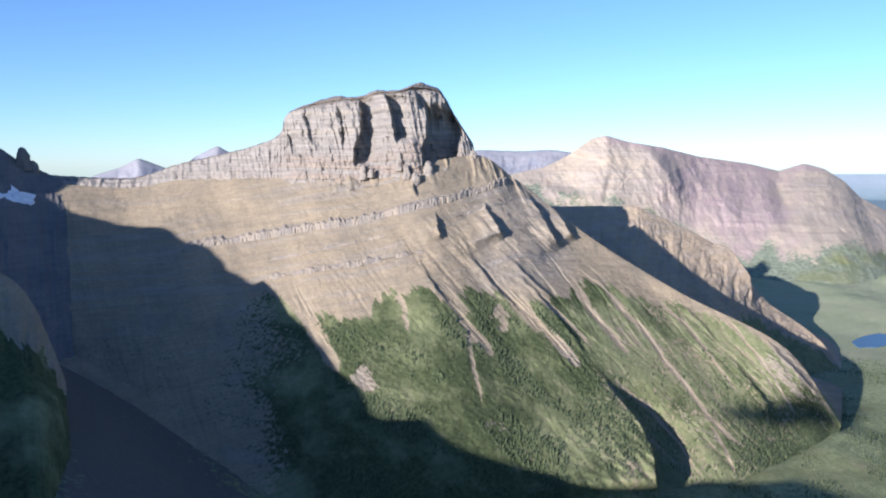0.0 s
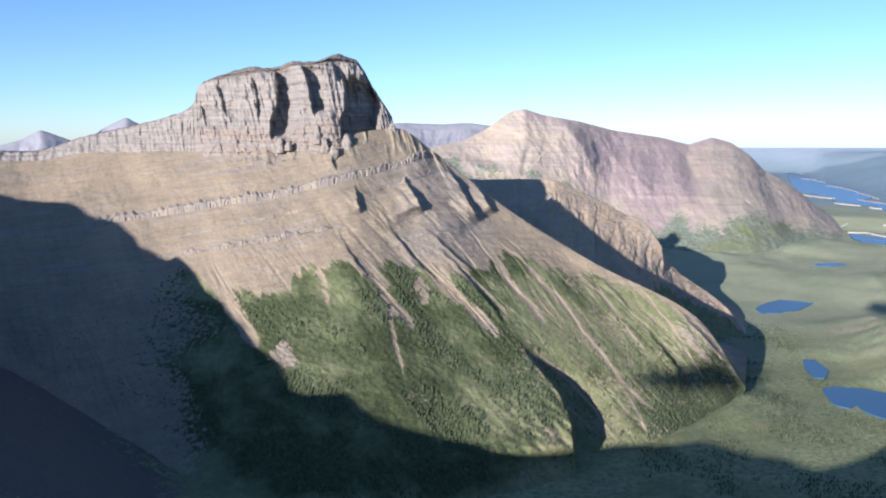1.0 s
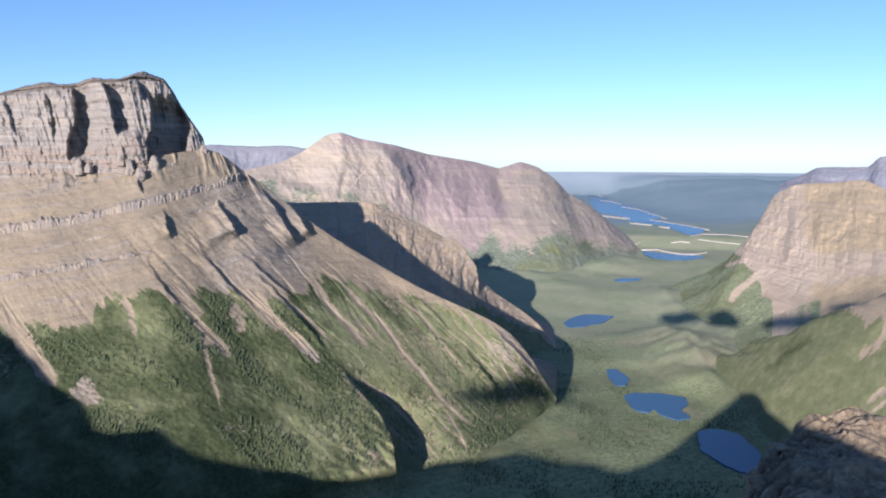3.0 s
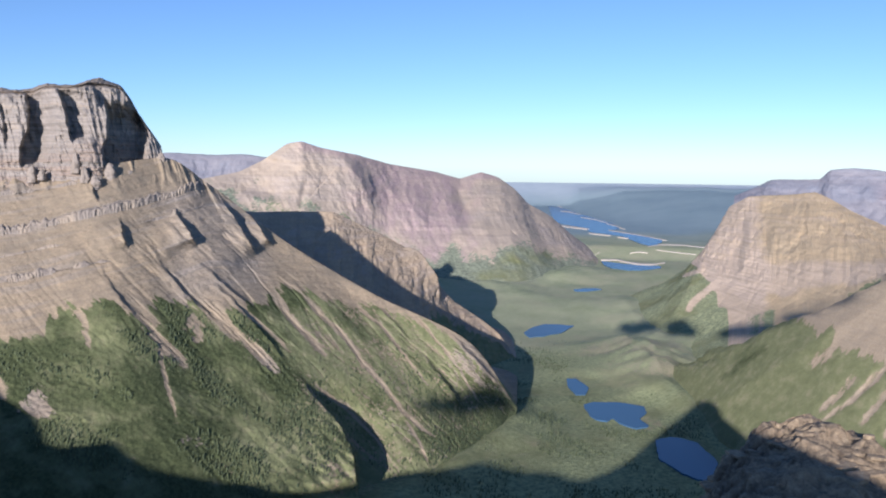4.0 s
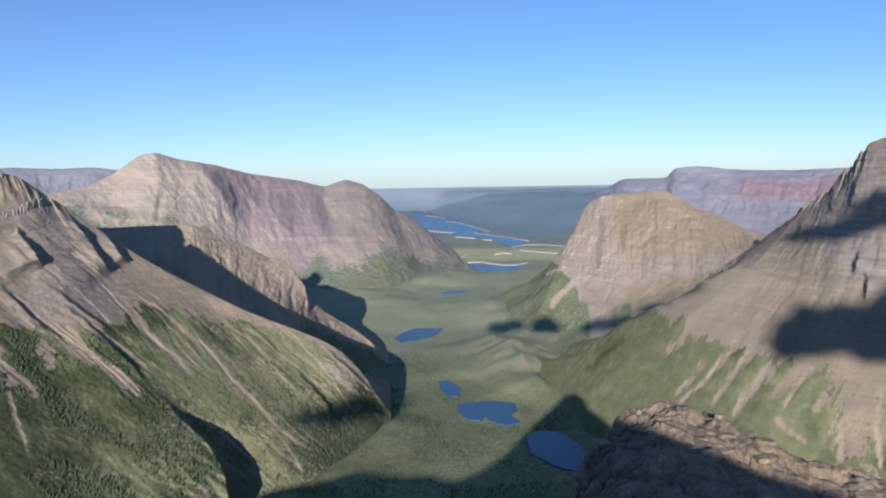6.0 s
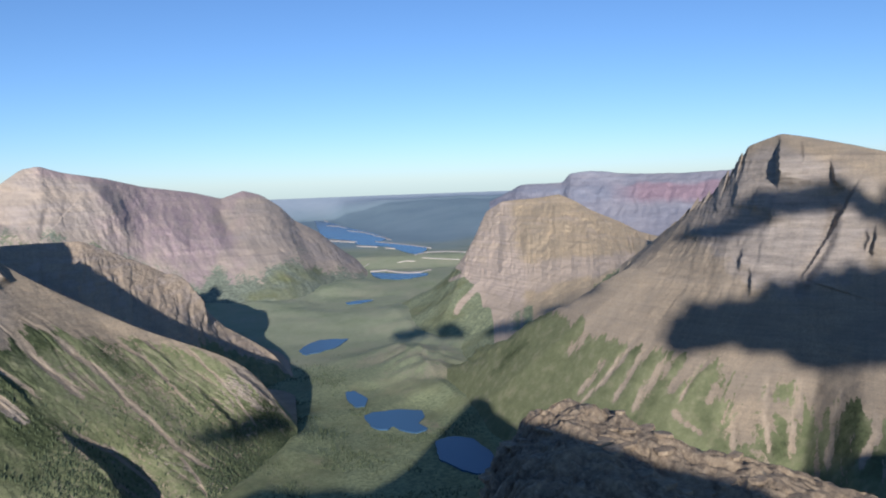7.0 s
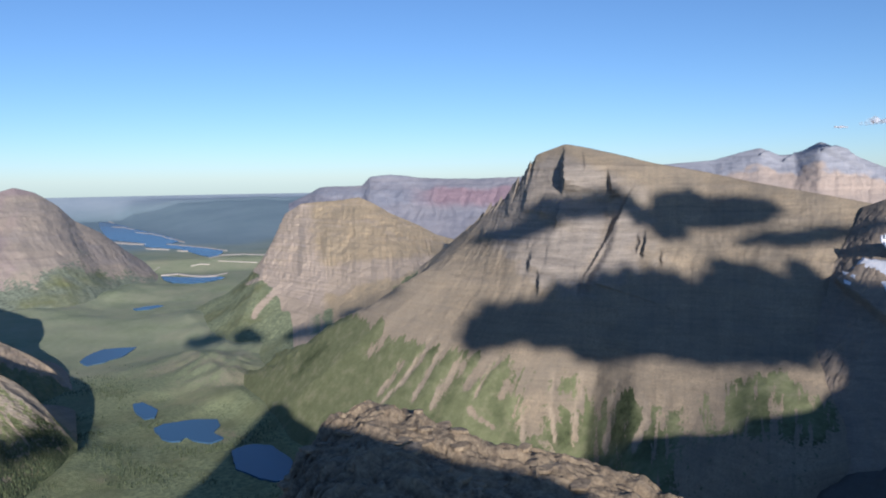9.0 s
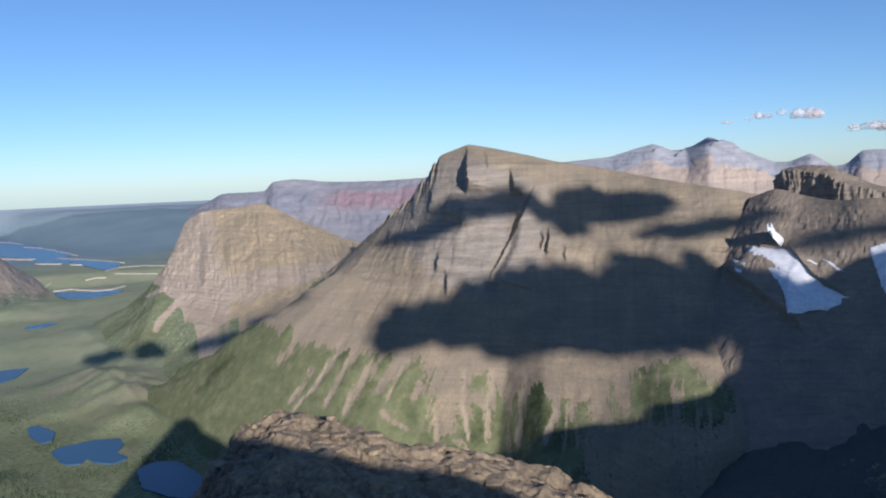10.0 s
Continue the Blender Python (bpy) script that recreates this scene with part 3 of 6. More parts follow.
def make_tower_mountain():
    top = mountain("mountain", "broad tan scree mountain with gullies and a wooded foot")
    skirt = [(b, r - 60, z - 26) for b, r, z in A_FOOT]
    wide = 1000
    P, s, up, v = loft([back_of(A_CREST, 260, 190), A_CREST, A_FOOT, skirt], wide, (18, 430, 22), even=True)
    v = v - 1
    u = np.linspace(0, 1, wide)[None, :] + 0 * v
    face = step(-0.02, 0.04, v)
    toe = np.clip((v - 0.35) / 0.65, 0, 1)
    P[..., 2] -= 30 * toe ** 1.5 * (1 - np.minimum(toe, 1)) * step(0.62, 0.72, u) * (v < 1)  # the slope runs out gently into the valley
    b, e, far = sight(P)
    m = far * math.pi / 180
    lean = np.interp(b, [-24, -14, -6, 0, 25], [0.15, 0.3, 0.6, 0.88, 0.95])
    q = (b + lean * (e + 8)) * 13  # metres across the fall line
    down = -e * 13
    below = (across(BAND, b) - e) * 13
    wob = fbm(q / 70, down / 80, 0 * s, 3)
    right = step(-4, 2, b)
    gully = 1 - np.abs(fbm(q / 30 + wob * 0.25, down / 160, 0 * s + 2, 5, 0.55))
    d = -(step(0.72, 1.0, gully) - 0.3) * (0.6 + 0.35 * right) * (0.4 + 0.8 * step(-0.3, 0.4, fbm(q / 110, down / 150, 0 * s + 14, 2))) * step(0.03, 0.3, v) * face
    d += fbm(q / 120, down / 220, 0 * s + 3, 3) * 7 * step(0.0, 0.2, v)
    beds = perlin(q / 160, 0 * s, below / 5.5) + 0.6 * perlin(q / 60, 0 * s, below / 2.6 + 7)
    flank = 1 - step(60, 130, below)
    d += beds * (0.3 + 0.35 * right) * face * flank
    for points, high, fade, grow in SHADE_WALLS:
        d += wall(b + 0.12 * perlin(down / 9, q / 25, 0 * s) + 0.08 * perlin(down / 3.2, q / 6, 0 * s + 5), e, points, high * 1.15, fade, 13.0, grow, tail=0.12 if high > 16 else 0.3) * (1 + 0.2 * perlin(q / 9, down / 9, 0 * s)) * step(-0.01, 0.02, v)
    pale, bare = np.zeros_like(u), np.zeros_like(u)
    jig = 0.10 * perlin(down / 14, q / 50, 0 * s) + 0.05 * perlin(down / 5, q / 9, 0 * s + 3)
    rag = 0.35 + 0.65 * step(-0.35, 0.25, fbm(q / 5, down / 34, 0 * s + 33, 4, 0.6))
    for points, half, depth, tone in SCREE_RUNS:
        k = trough(b + jig, e, points, half * 1.15, grow=(1.1, 0.5)) * rag
        d -= depth * k
        bare = np.maximum(bare, k)
        pale = np.maximum(pale, tone * k * step(-0.7, 0.2, perlin(q / 8, down / 30, 0 * s)))
    d += fbm(P[..., 0] / 9, P[..., 1] / 9, P[..., 2] / 9, 3) * 0.6
    rough = step(0.25, 0.7, fbm(q / 50, down / 50, 0 * s + 12, 3)) * step(0.45, 0.6, v)
    ribs = step(1.5, 3.5, b) * step(-2, 4, below) * (1 - step(80, 120, below)) * (1 - step(8, 10, b)) * face
    dist, side, t = stroke(b, e, SHADE_WALLS[5][0])
    d -= 36 * np.where(side > 0, np.exp(-(dist / (10 + 36 * t)) ** 2), 0) * step(0.1, 0.7, t)  # the ravine lies deep under its edge
    spur = trough(b, e, [(13.87, -15.88), (14.59, -17.79), (14.78, -19.69), (14.91, -21.94)], 14)  # rocky edge of the ravine
    end = trough(b, e, [(21.46, -12.45), (23.39, -13.86), (24.75, -15.26), (26.84, -16.93)], 22)  # crags at the foot of the ridge
    rough = np.clip(rough + 0.35 * spur + end, 0, 1)
    d += rough * np.abs(fbm(q / 7, down / 7, 0 * s, 3)) * 2.2 * (1 - step(0.78, 0.9, v) * (b < 9))
    d += blocks(q, below, 9, 5) * 0.5 * ribs + blocks(q, below, 5, 3.2, 3) * 0.35 * face * flank * step(0.0, 0.4, beds)
    d += 9 * np.maximum(0, fbm(s / 20, up / 60, 0 * s + 41, 3)) * (1 - step(0.02, 0.13, v)) * step(0.3, 0.36, u) * (1 - step(0.66, 0.7, u))  # talus cones under the tower
    tongue = fbm(q / 13 + wob * 0.2, down / 70, 0 * s + 5, 5, 0.65)
    under = across(GREEN_TOP, b) - e + 0.7 * tongue
    scrub = fbm(q / 26, down / 26, 0 * s + 61, 4)
    veg = step(-0.4, 0.7, under) * (0.86 - 0.2 * step(9, 13, b) + 0.14 * scrub) * (0.4 + 0.6 * step(-16, -7, b + 2 * wob)) - 1.2 * bare - 0.35 * rough * step(0.1, 0.5, scrub) - pale - 0.12 * step(0.8, 1.0, gully) * right
    d += step(0.3, 0.7, veg) * np.maximum(0, fbm(P[..., 0] / 4, P[..., 1] / 4, P[..., 2] / 4, 3)) * 0.9 * (1 - 0.6 * step(10, 13, b))
    d *= step(-0.3, -0.02, v) * (1 - step(1.0, 1.25, v))
    P = nearer(P, d * far / 750)
    n = normals(P)
    lower = across(LOWER_BAND, b)
    cliff = np.clip(0.5 * step(0.15, 0.6, beds) * flank + 0.6 * np.exp(-(below / 3.5) ** 2) + 0.5 * np.exp(-((lower - e) * 13 / 3) ** 2) * (b < -3) + 0.6 * rough + 0.5 * ribs, 0, 1)
    lush = 0.1 + 0.4 * step(8, 14, b + 2 * wob) + 0.5 * step(0.93, 1.0, v)
    sheet("scree_slope", P, slope_mat, top, {"veg": veg, "cliff": cliff, "pale": pale, "along": q, "down": down, "level": below, "lush": lush}, "tan scree slope with gullies and green foot")
    # pale cliff bands: low broken walls of pillars across the slope
    flat = -P * np.array([1, 1, 0])
    flat /= np.linalg.norm(flat, axis=2)[..., None]
    for name, way, b0, b1, tall, seed, girth in (("rock_band", BAND, -18, 5.2, 3.6, 0, 4.2), ("rock_ledge", LOWER_BAND, -12, -1.5, 2.6, 11, 3.0), ("rock_ledge", [(-7.72, -1.9), (-5.82, -1.7), (-3.1, -1.18), (-1.53, -0.73)], -8, -1.5, 1.9, 23, 3.2),
                                                 ("rock_ledge", [(-13.12, -6.73), (-9.4, -6.11), (-5.56, -5.37), (-3.21, -4.95)], -12, -4, 1.3, 37, 2.6), ("rock_ledge", [(-0.03, -3.97), (2.37, -3.41), (5.57, -2.44)], 0.5, 5.0, 1.6, 51, 3.5)):
        mid = b[60]
        inside = np.nonzero((mid > b0) & (mid < b1))[0]
        cols = np.repeat(inside, 3) + np.tile([0, 1 / 3, 2 / 3], len(inside))
        i0 = np.floor(cols).astype(int)
        gap = across(way, b) - e
        row = np.array([np.interp(0, gap[18:-22, i], np.arange(18, P.shape[0] - 22)) for i in range(wide)])[i0]
        r0 = np.clip(row, 20, P.shape[0] - 6).astype(int)
        wgt = (cols - i0)[:, None]
        base = P[r0 + 2, i0] * (1 - wgt) + P[r0 + 2, np.minimum(i0 + 1, wide - 1)] * wgt
        for _ in range(8):
            base[1:-1] = (base[:-2] + 2 * base[1:-1] + base[2:]) / 4
        out = flat[r0, i0]
        sx = cols * 0.85 + seed * 40
        ends = step(0, 12, cols - cols[0]) * (1 - step(-12, 0, cols - cols[-1]))
        tallness = tall + tall * 0.7 * perlin(sx / 30, 0 * sx, 0 * sx) + tall * 0.45 * perlin(sx / 6, 0 * sx, 0 * sx) - (0.9 * tall * step(-0.1, 0.25, perlin(sx / 22, 0 * sx + 5, 0 * sx)) if seed else 0)
        tallness = np.maximum(tallness * ends, 0.25)
        prof = [(-9, 0.9), (-3, 1.05), (0.2, 1.0), (0.7, 0.93), (1.0, 0.6), (1.3, 0.55), (1.4, 0.25), (1.8, 0.2), (2.1, -0.8)]
        Q = []
        for k, (o, h) in enumerate(prof):
            flute = (1 - 2 * np.abs(perlin(sx / girth, 0 * sx + k * 0.12, 0 * sx))) * 1.2 if k > 1 else 0 * sx
            Q.append(base + out * ((o + flute) * (tall / 3.6 if o > 0 else 1))[:, None] + np.array([0, 0, 1]) * (h * tallness + (2.5 if k == 0 else 0))[:, None])
        sheet(name, np.stack(Q), cliff_mat, top, {"veg": 0, "cliff": 0.5, "pale": 0.4 * step(-0.2, 0.3, perlin(sx / 20, 0 * sx, 0 * sx))[None, :], "other": 0}, "pale broken cliff band")
    # conifers on the lower slope
    good = (veg > 0.45) & (v > 0.3) & (v < 1.0) & (b > -10)
    woods = step(0.0, 0.45, fbm(q / 40, down / 60, 0 * s + 21, 4)) * np.where(b > 9, 0.12, 1.0) + 0.9 * trough(b, e, [(9.59, -15.97), (12.07, -18.26), (13.96, -21.62)], 26) + 0.9 * trough(b, e, [(19.37, -20.18), (22.45, -19.19), (27.25, -17.98)], 20)
    j, i = np.nonzero(np.random.default_rng(5).random(u.shape) < np.where(good, woods * step(0.3, 1.6, under), 0) * 0.2)
    return P[j, i]


def face_mountain(name, label, guides, nu, nv, material, size, amp, veg_line, away=300, drop=200, cliffs=0.4, lu=600, lv=300,
                  walls=(), extra=None, bed=8.0, names=("upper_slope", "lower_slope"), split=0.5, sharp=False, lush=0.0, sink=0.0, skirt=60.0, smooth_left=0.0, flutes=0.0, relief=None, fall=0.7, teeth=None):
    """A mountain of gullied, bedded slopes between its crest and its foot, with traced walls."""
    top = mountain(name, label)
    P, s, up, v = loft([back_of(guides[0], away, drop), *guides], nu, nv, sharp)
    n = normals(P)
    v = v - 1
    u = np.linspace(0, 1, nu)[None, :] + 0 * v
    w = v / max(1, min(2, len(guides) - 1))
    face = step(-0.03, 0.08, w)
    wob = fbm(s / size / 2, up / size, 0 * s, 3)
    gully = 1 - np.abs(fbm(s / size + 0.12 * wob, up / size / 6, 0 * s + size, 5, 0.55))
    calm = (1 - 0.65 * step(0.5, 0.75, w)) * (1 - smooth_left * (1 - step(0.22, 0.42, u)))
    d = -(step(0.55, 1.0, gully) - 0.4) * amp * 0.45 * step(0.0, 0.3, w) * calm
    d += fbm(s / size / 2.5, up / size / 2.5, 0 * s + 4, 4) * amp * 0.5 * step(0, 0.15, w)
    beds = perlin(s / size / 5, 0 * s + wob * 0.2, P[..., 2] / bed) + 0.6 * perlin(s / size / 2, 0 * s, P[..., 2] / bed * 2.3)
    steep = cliffs * (1 - step(0.45, 0.7, w))
    d = d + beds * bed * 0.10 * face * (1 - step(0.6, 0.85, w)) + fbm(P[..., 0] / size * 5, P[..., 1] / size * 5, P[..., 2] / size * 5, 3) * amp * 0.1
    d += (blocks(s, P[..., 2], bed * 1.4, bed * 0.8) * 0.11 + blocks(s, P[..., 2], bed * 0.7, bed * 0.45, 5) * 0.06) * bed * cliffs * face * (1 - step(0.42, 0.56, w))
    if flutes:  # ribs and cracks down the cliffs
        d += flutes * (1 - 2.4 * np.abs(fbm(s / 14 + 0.2 * wob, up / 70, 0 * s + 19, 4))) * step(0.03, 0.1, w) * (1 - step(0.36, 0.5, w)) * step(-0.3, 0.3, fbm(s / 60, up / 60, 0 * s + 23, 2) + 0.1)
    for points, h, fade in walls:
        dist, side, ends = trace(u + 0.003 * perlin(up / bed, s / 20, 0 * s), v, points, lu, lv)
        d += scarp(dist, side, h, fade, ends) * (0.15 + 0.85 * step(0.0, 0.06, w))
    P = P + n * (d * step(-0.25, -0.02, w))[..., None]
    if relief:
        P = nearer(P, relief(*sight(P)[:2], s, up) * step(-0.25, -0.02, w))
    if teeth:  # a broken skyline between two bearings
        b = sight(P)[0]
        near = step(teeth[0], teeth[0] + 0.8, b) * (1 - step(teeth[1] - 0.8, teeth[1], b)) * step(-0.3, -0.05, w) * (1 - step(0.0, 0.14, w))
        P[..., 2] += teeth[2] * near * (blocks(s, 0 * s, 11, 50, 4) + 0.6 * blocks(s, 0 * s, 5, 50, 9) + 0.5 * fbm(s / 6, 0 * s, 0 * s + 2, 3))
    P[..., 2] -= sink * (1 - step(0.0, 0.24, u + 0.04 * fbm(s / 40, up / 40, 0 * s + 16, 4))) ** 2 * step(0.1, 0.6, v)
    tongue = fbm(s / size * 1.6 + wob * 0.5, up / size / 3, 0 * s + 5, 5, 0.6)
    line_at = veg_line if np.isscalar(veg_line) else np.interp(u, [p for p, _ in veg_line], [q for _, q in veg_line])
    veg = step(line_at - 0.1, line_at + 0.1, w + 0.16 * tongue) * 0.85
    cliff = np.clip(step(0.0, 0.6, beds) * steep + steep * step(0.2, 0.6, fbm(s / size, up / size, 0 * s + 9, 3)), 0, 1)
    marks = {"veg": veg, "cliff": cliff, "pale": 0, "other": 0, "along": s, "down": up, "level": P[..., 2], "lush": np.interp(u, [0, 0.5, 1], lush) if isinstance(lush, tuple) else lush}
    if extra:
        extra(marks, u, v, s, up, P)
    k = int(np.searchsorted(v[:, 0], split))
    marks = {key: np.broadcast_to(value, u.shape) for key, value in marks.items()}
    sheet(names[0], P[:k + 1], material, top, {key: value[:k + 1] for key, value in marks.items()})
    low = P[-1] - P[-1] / np.linalg.norm(P[-1, :, :2], axis=1)[:, None] * np.array([1, 1, 0]) * skirt  # a hem that runs on into the ground
    low[:, 2] = P[-1, :, 2] - fall * skirt
    hem = np.stack([P[-1] * 0.5 + low * 0.5, low])
    sheet(names[1], np.concatenate([P[k:], hem]), material, top, {key: np.concatenate([value[k:], value[-1:], value[-1:]]) for key, value in marks.items()})
    return top


def red_relief(b, e, s, up):
    """Spurs and hollows of the red mountain."""
    d = 0 * b
    for points, high, fade, soft in (([(12.59, 1.36), (14.23, 0.42), (15.42, -0.99), (16.14, -2.47), (16.71, -3.95)], 50, 90, 16), ([(15.71, -0.06), (16.11, -0.99), (16.52, -2.15)], 22, 26, 6), ([(17.02, -0.45), (17.5, -1.38), (17.98, -2.46)], 24, 40, 10),
                                     ([(20.52, -0.54), (21.7, -2.83), (23, -5.18), (23.69, -6.08)], 60, 120, 30), ([(24.12, -0.22), (25.48, -2.42), (27.17, -5), (28.62, -6.99)], 60, 130, 60), ([(27.2, -1.78), (29.02, -4.03), (31.17, -5.67), (32.45, -6.34)], 35, 80, 36),
                                     ([(18.09, -0.76), (19.29, -3.23), (20.1, -5.23)], 36, 70, 30), ([(23.2, -2.82), (24.2, -4.39), (25.28, -6.1)], 22, 50, 16)):
        d = d + wall(b + 0.12 * perlin(e * 2, b, 0 * b), e, points, 0.75 * high, fade, 35.0, soft=1.2 * soft)
    d -= 14 * trough(b, e, [(22.05, -1), (22.75, -2.44), (23.18, -5.25)], 14, 35.0) + 10 * trough(b, e, [(11.75, -0.81), (11.52, -1.87), (11.3, -3.02)], 8, 35.0)
    d -= 34 * trough(b, e, [(9.54, 0.88), (9.15, -0.68), (8.75, -2.46)], 50, 35.0)
    return d + 2.5 * fbm(b * 2.2 + e, e * 1.2, 0 * b + 3, 4) * step(-9, -7, e)


def red_rock(marks, u, v, s, up, P):
    b, e, far = sight(P)
    wob = fbm(b * 0.7, e * 0.7, 0 * b, 4)
    red = 0.9 * step(13.6, 17.6, b + 1.8 * wob) * (1 - step(21.5, 24.5, b + 1.4 * wob)) * (1 - step(2.6, 6.4, -e + 2.0 * wob - 1.4 * step(17, 20, b))) * (0.7 + 0.3 * step(-0.2, 0.3, fbm(b * 1.6, e * 1.6, 0 * b + 8, 3)))
    marks["other"] = np.maximum(red, 0.75 * step(10.8, 11.8, b) * (1 - step(0.0, 0.5, across([(10.32, 1.46), (12.67, 1.2), (14.61, 0.84), (18.07, -0.15), (21.81, -0.55)], b) - e)))
    under = across([(6.36, -2.92), (9.55, -3.17), (14.29, -3.65), (16.66, -5.28), (19.38, -6.64), (22, -6.2), (24.22, -6.67), (25.62, -5.72), (27.01, -5.3), (28.43, -5.92), (30.16, -6.66), (32.48, -6.98)], b) - e
    marks["veg"] = step(-2.4, 1.4, under + 0.9 * wob) * 0.85 + 0.3 * step(0.0, 0.5, e + 2.8) * (b < 9) * step(0.0, 0.6, wob + 0.2)
    marks["along"], marks["down"] = b * 35, -e * 35


def far_red(marks, u, v, s, up, P):
    marks["other"] = step(0.45, 0.6, u) * step(0.12, 0.2, v + 0.05 * fbm(s / 90, up / 90, 0 * s, 3)) * (1 - step(0.35, 0.5, v))


GREY_WALLS = [  # line, height, fade: walls of the notched face that look away from the sun
    ([(60.53, 2.12), (60.36, 0.79), (60.42, -0.6), (60.26, -1.67)], 34, 50), ([(60.26, -1.67), (59.9, -2.78), (59.77, -4.05)], 12, 25), ([(63.37, 0.58), (63.65, -0.46), (63.76, -1.81)], 16, 22), ([(66.08, -3.6), (65.97, -4.79), (65.77, -6.09)], 12, 22),
    ([(58.2, -5.19), (58, -6.1), (57.96, -6.94)], 10, 20), ([(54.92, -3.13), (54.72, -3.84), (54.52, -4.79)], 10, 16), ([(58, -0.39), (57.79, -1.49), (57.49, -2.84)], 14, 24), ([(56.68, -1.25), (56.52, -2.24), (56.35, -3.23)], 8, 20),
    ([(59.24, -1.15), (58.8, -2.33), (58.55, -3.32)], 9, 14), ([(58.63, -6.33), (58.66, -7.73), (58.45, -8.72)], 8, 18), ([(65.52, -3.78), (65.57, -4.78), (65.39, -5.77)], 8, 14), ([(61.83, 1.83), (61.87, 0.92), (61.84, -0.07)], 5, 14),
    ([(65.71, -0.03), (64.72, -1.77), (63.61, -4.12), (62.76, -5.6), (61.74, -7.33), (61.59, -9.24)], 17, 26), ([(67.07, -4.82), (67.13, -5.62), (67.14, -6.61)], 5, 14)]
FOOT_RUNS = [  # line, half width, paleness: bare runs between the green of the foot
    ([(50.88, -11.89), (48.66, -14.45), (46.69, -16.26)], 2.4, 0.55), ([(49.08, -12.55), (47.79, -14.38), (46.52, -15.79)], 3.0, 0.3), ([(52.69, -11.02), (50.79, -13.45), (49.11, -16.32)], 3.4, 0.45), ([(55.96, -11.99), (54.67, -13.5), (52.75, -15.37)], 6.5, 0.2),
    ([(53.58, -12.45), (51.77, -14.68), (50.59, -16.98)], 5.5, 0.25), ([(56.43, -12.21), (54.98, -13.79), (53.64, -16.04)], 2.0, 0.5), ([(58.82, -11.52), (58.33, -15.42), (57.6, -18.84)], 24, 0.1), ([(59.83, -12.82), (59.45, -16.05), (59.88, -19.49)], 3.4, 0.7),
    ([(56.75, -14.27), (56.23, -14.94), (55.45, -15.76)], 6, 0.15), ([(53.24, -16.01), (54.29, -16.96), (55.68, -17.8)], 3.6, 0.3), ([(62.02, -12.81), (61.24, -16.29), (60.95, -19.52)], 4.2, 0.5), ([(63.05, -12.44), (62.47, -14), (62.1, -15.15)], 8, 0.1),
    ([(64.35, -13.25), (63.59, -16.72), (63.15, -19.67)], 4.4, 0.55), ([(63.05, -13.62), (62.82, -15.56), (62.67, -17.28)], 9, 0.1), ([(65.67, -14.82), (66.17, -16.74), (64.88, -19.38)], 4.2, 0.5), ([(67.44, -14.44), (67.19, -17.5)], 4.5, 0.4),
    ([(69.12, -13.67), (69.11, -17.48)], 12, 0.2), ([(70.71, -12.89), (70.69, -17.26)], 11, 0.15), ([(48.87, -9.4), (47.5, -11.26), (45.91, -13.06)], 5, 0.15), ([(51.5, -10.75), (50.08, -12.62), (49, -14.09)], 3, 0.3), ([(57.4, -16.16), (57.44, -18.84)], 4, 0.5)]


def grey_relief(b, e, s, up):
    d = 0 * b
    shift = 0.10 * perlin(e * 2.5, b, 0 * b) + 0.05 * perlin(e * 7, b * 2, 0 * b)
    for points, high, fade in GREY_WALLS:
        d = d + wall(b + shift, e, points, high, fade, 14.0, facing=-1, soft=1.8, tail=0.4)
    d -= 12 * trough(b + shift, e, [(63.42, -1.52), (63.63, -3.52), (63.09, -5.3), (61.9, -7.25), (61.42, -9.23)], 5, 14.0)
    for points, half, tone in FOOT_RUNS:
        d -= 1.2 * trough(b + shift, e, points, half, 12.0)
    return d - 130 * step(72.5, 84.0, b + 0.15 * fbm(e * 0.5, b * 0.3, 0 * b, 2)) ** 1.4  # the slope bends back into the snowy hollow


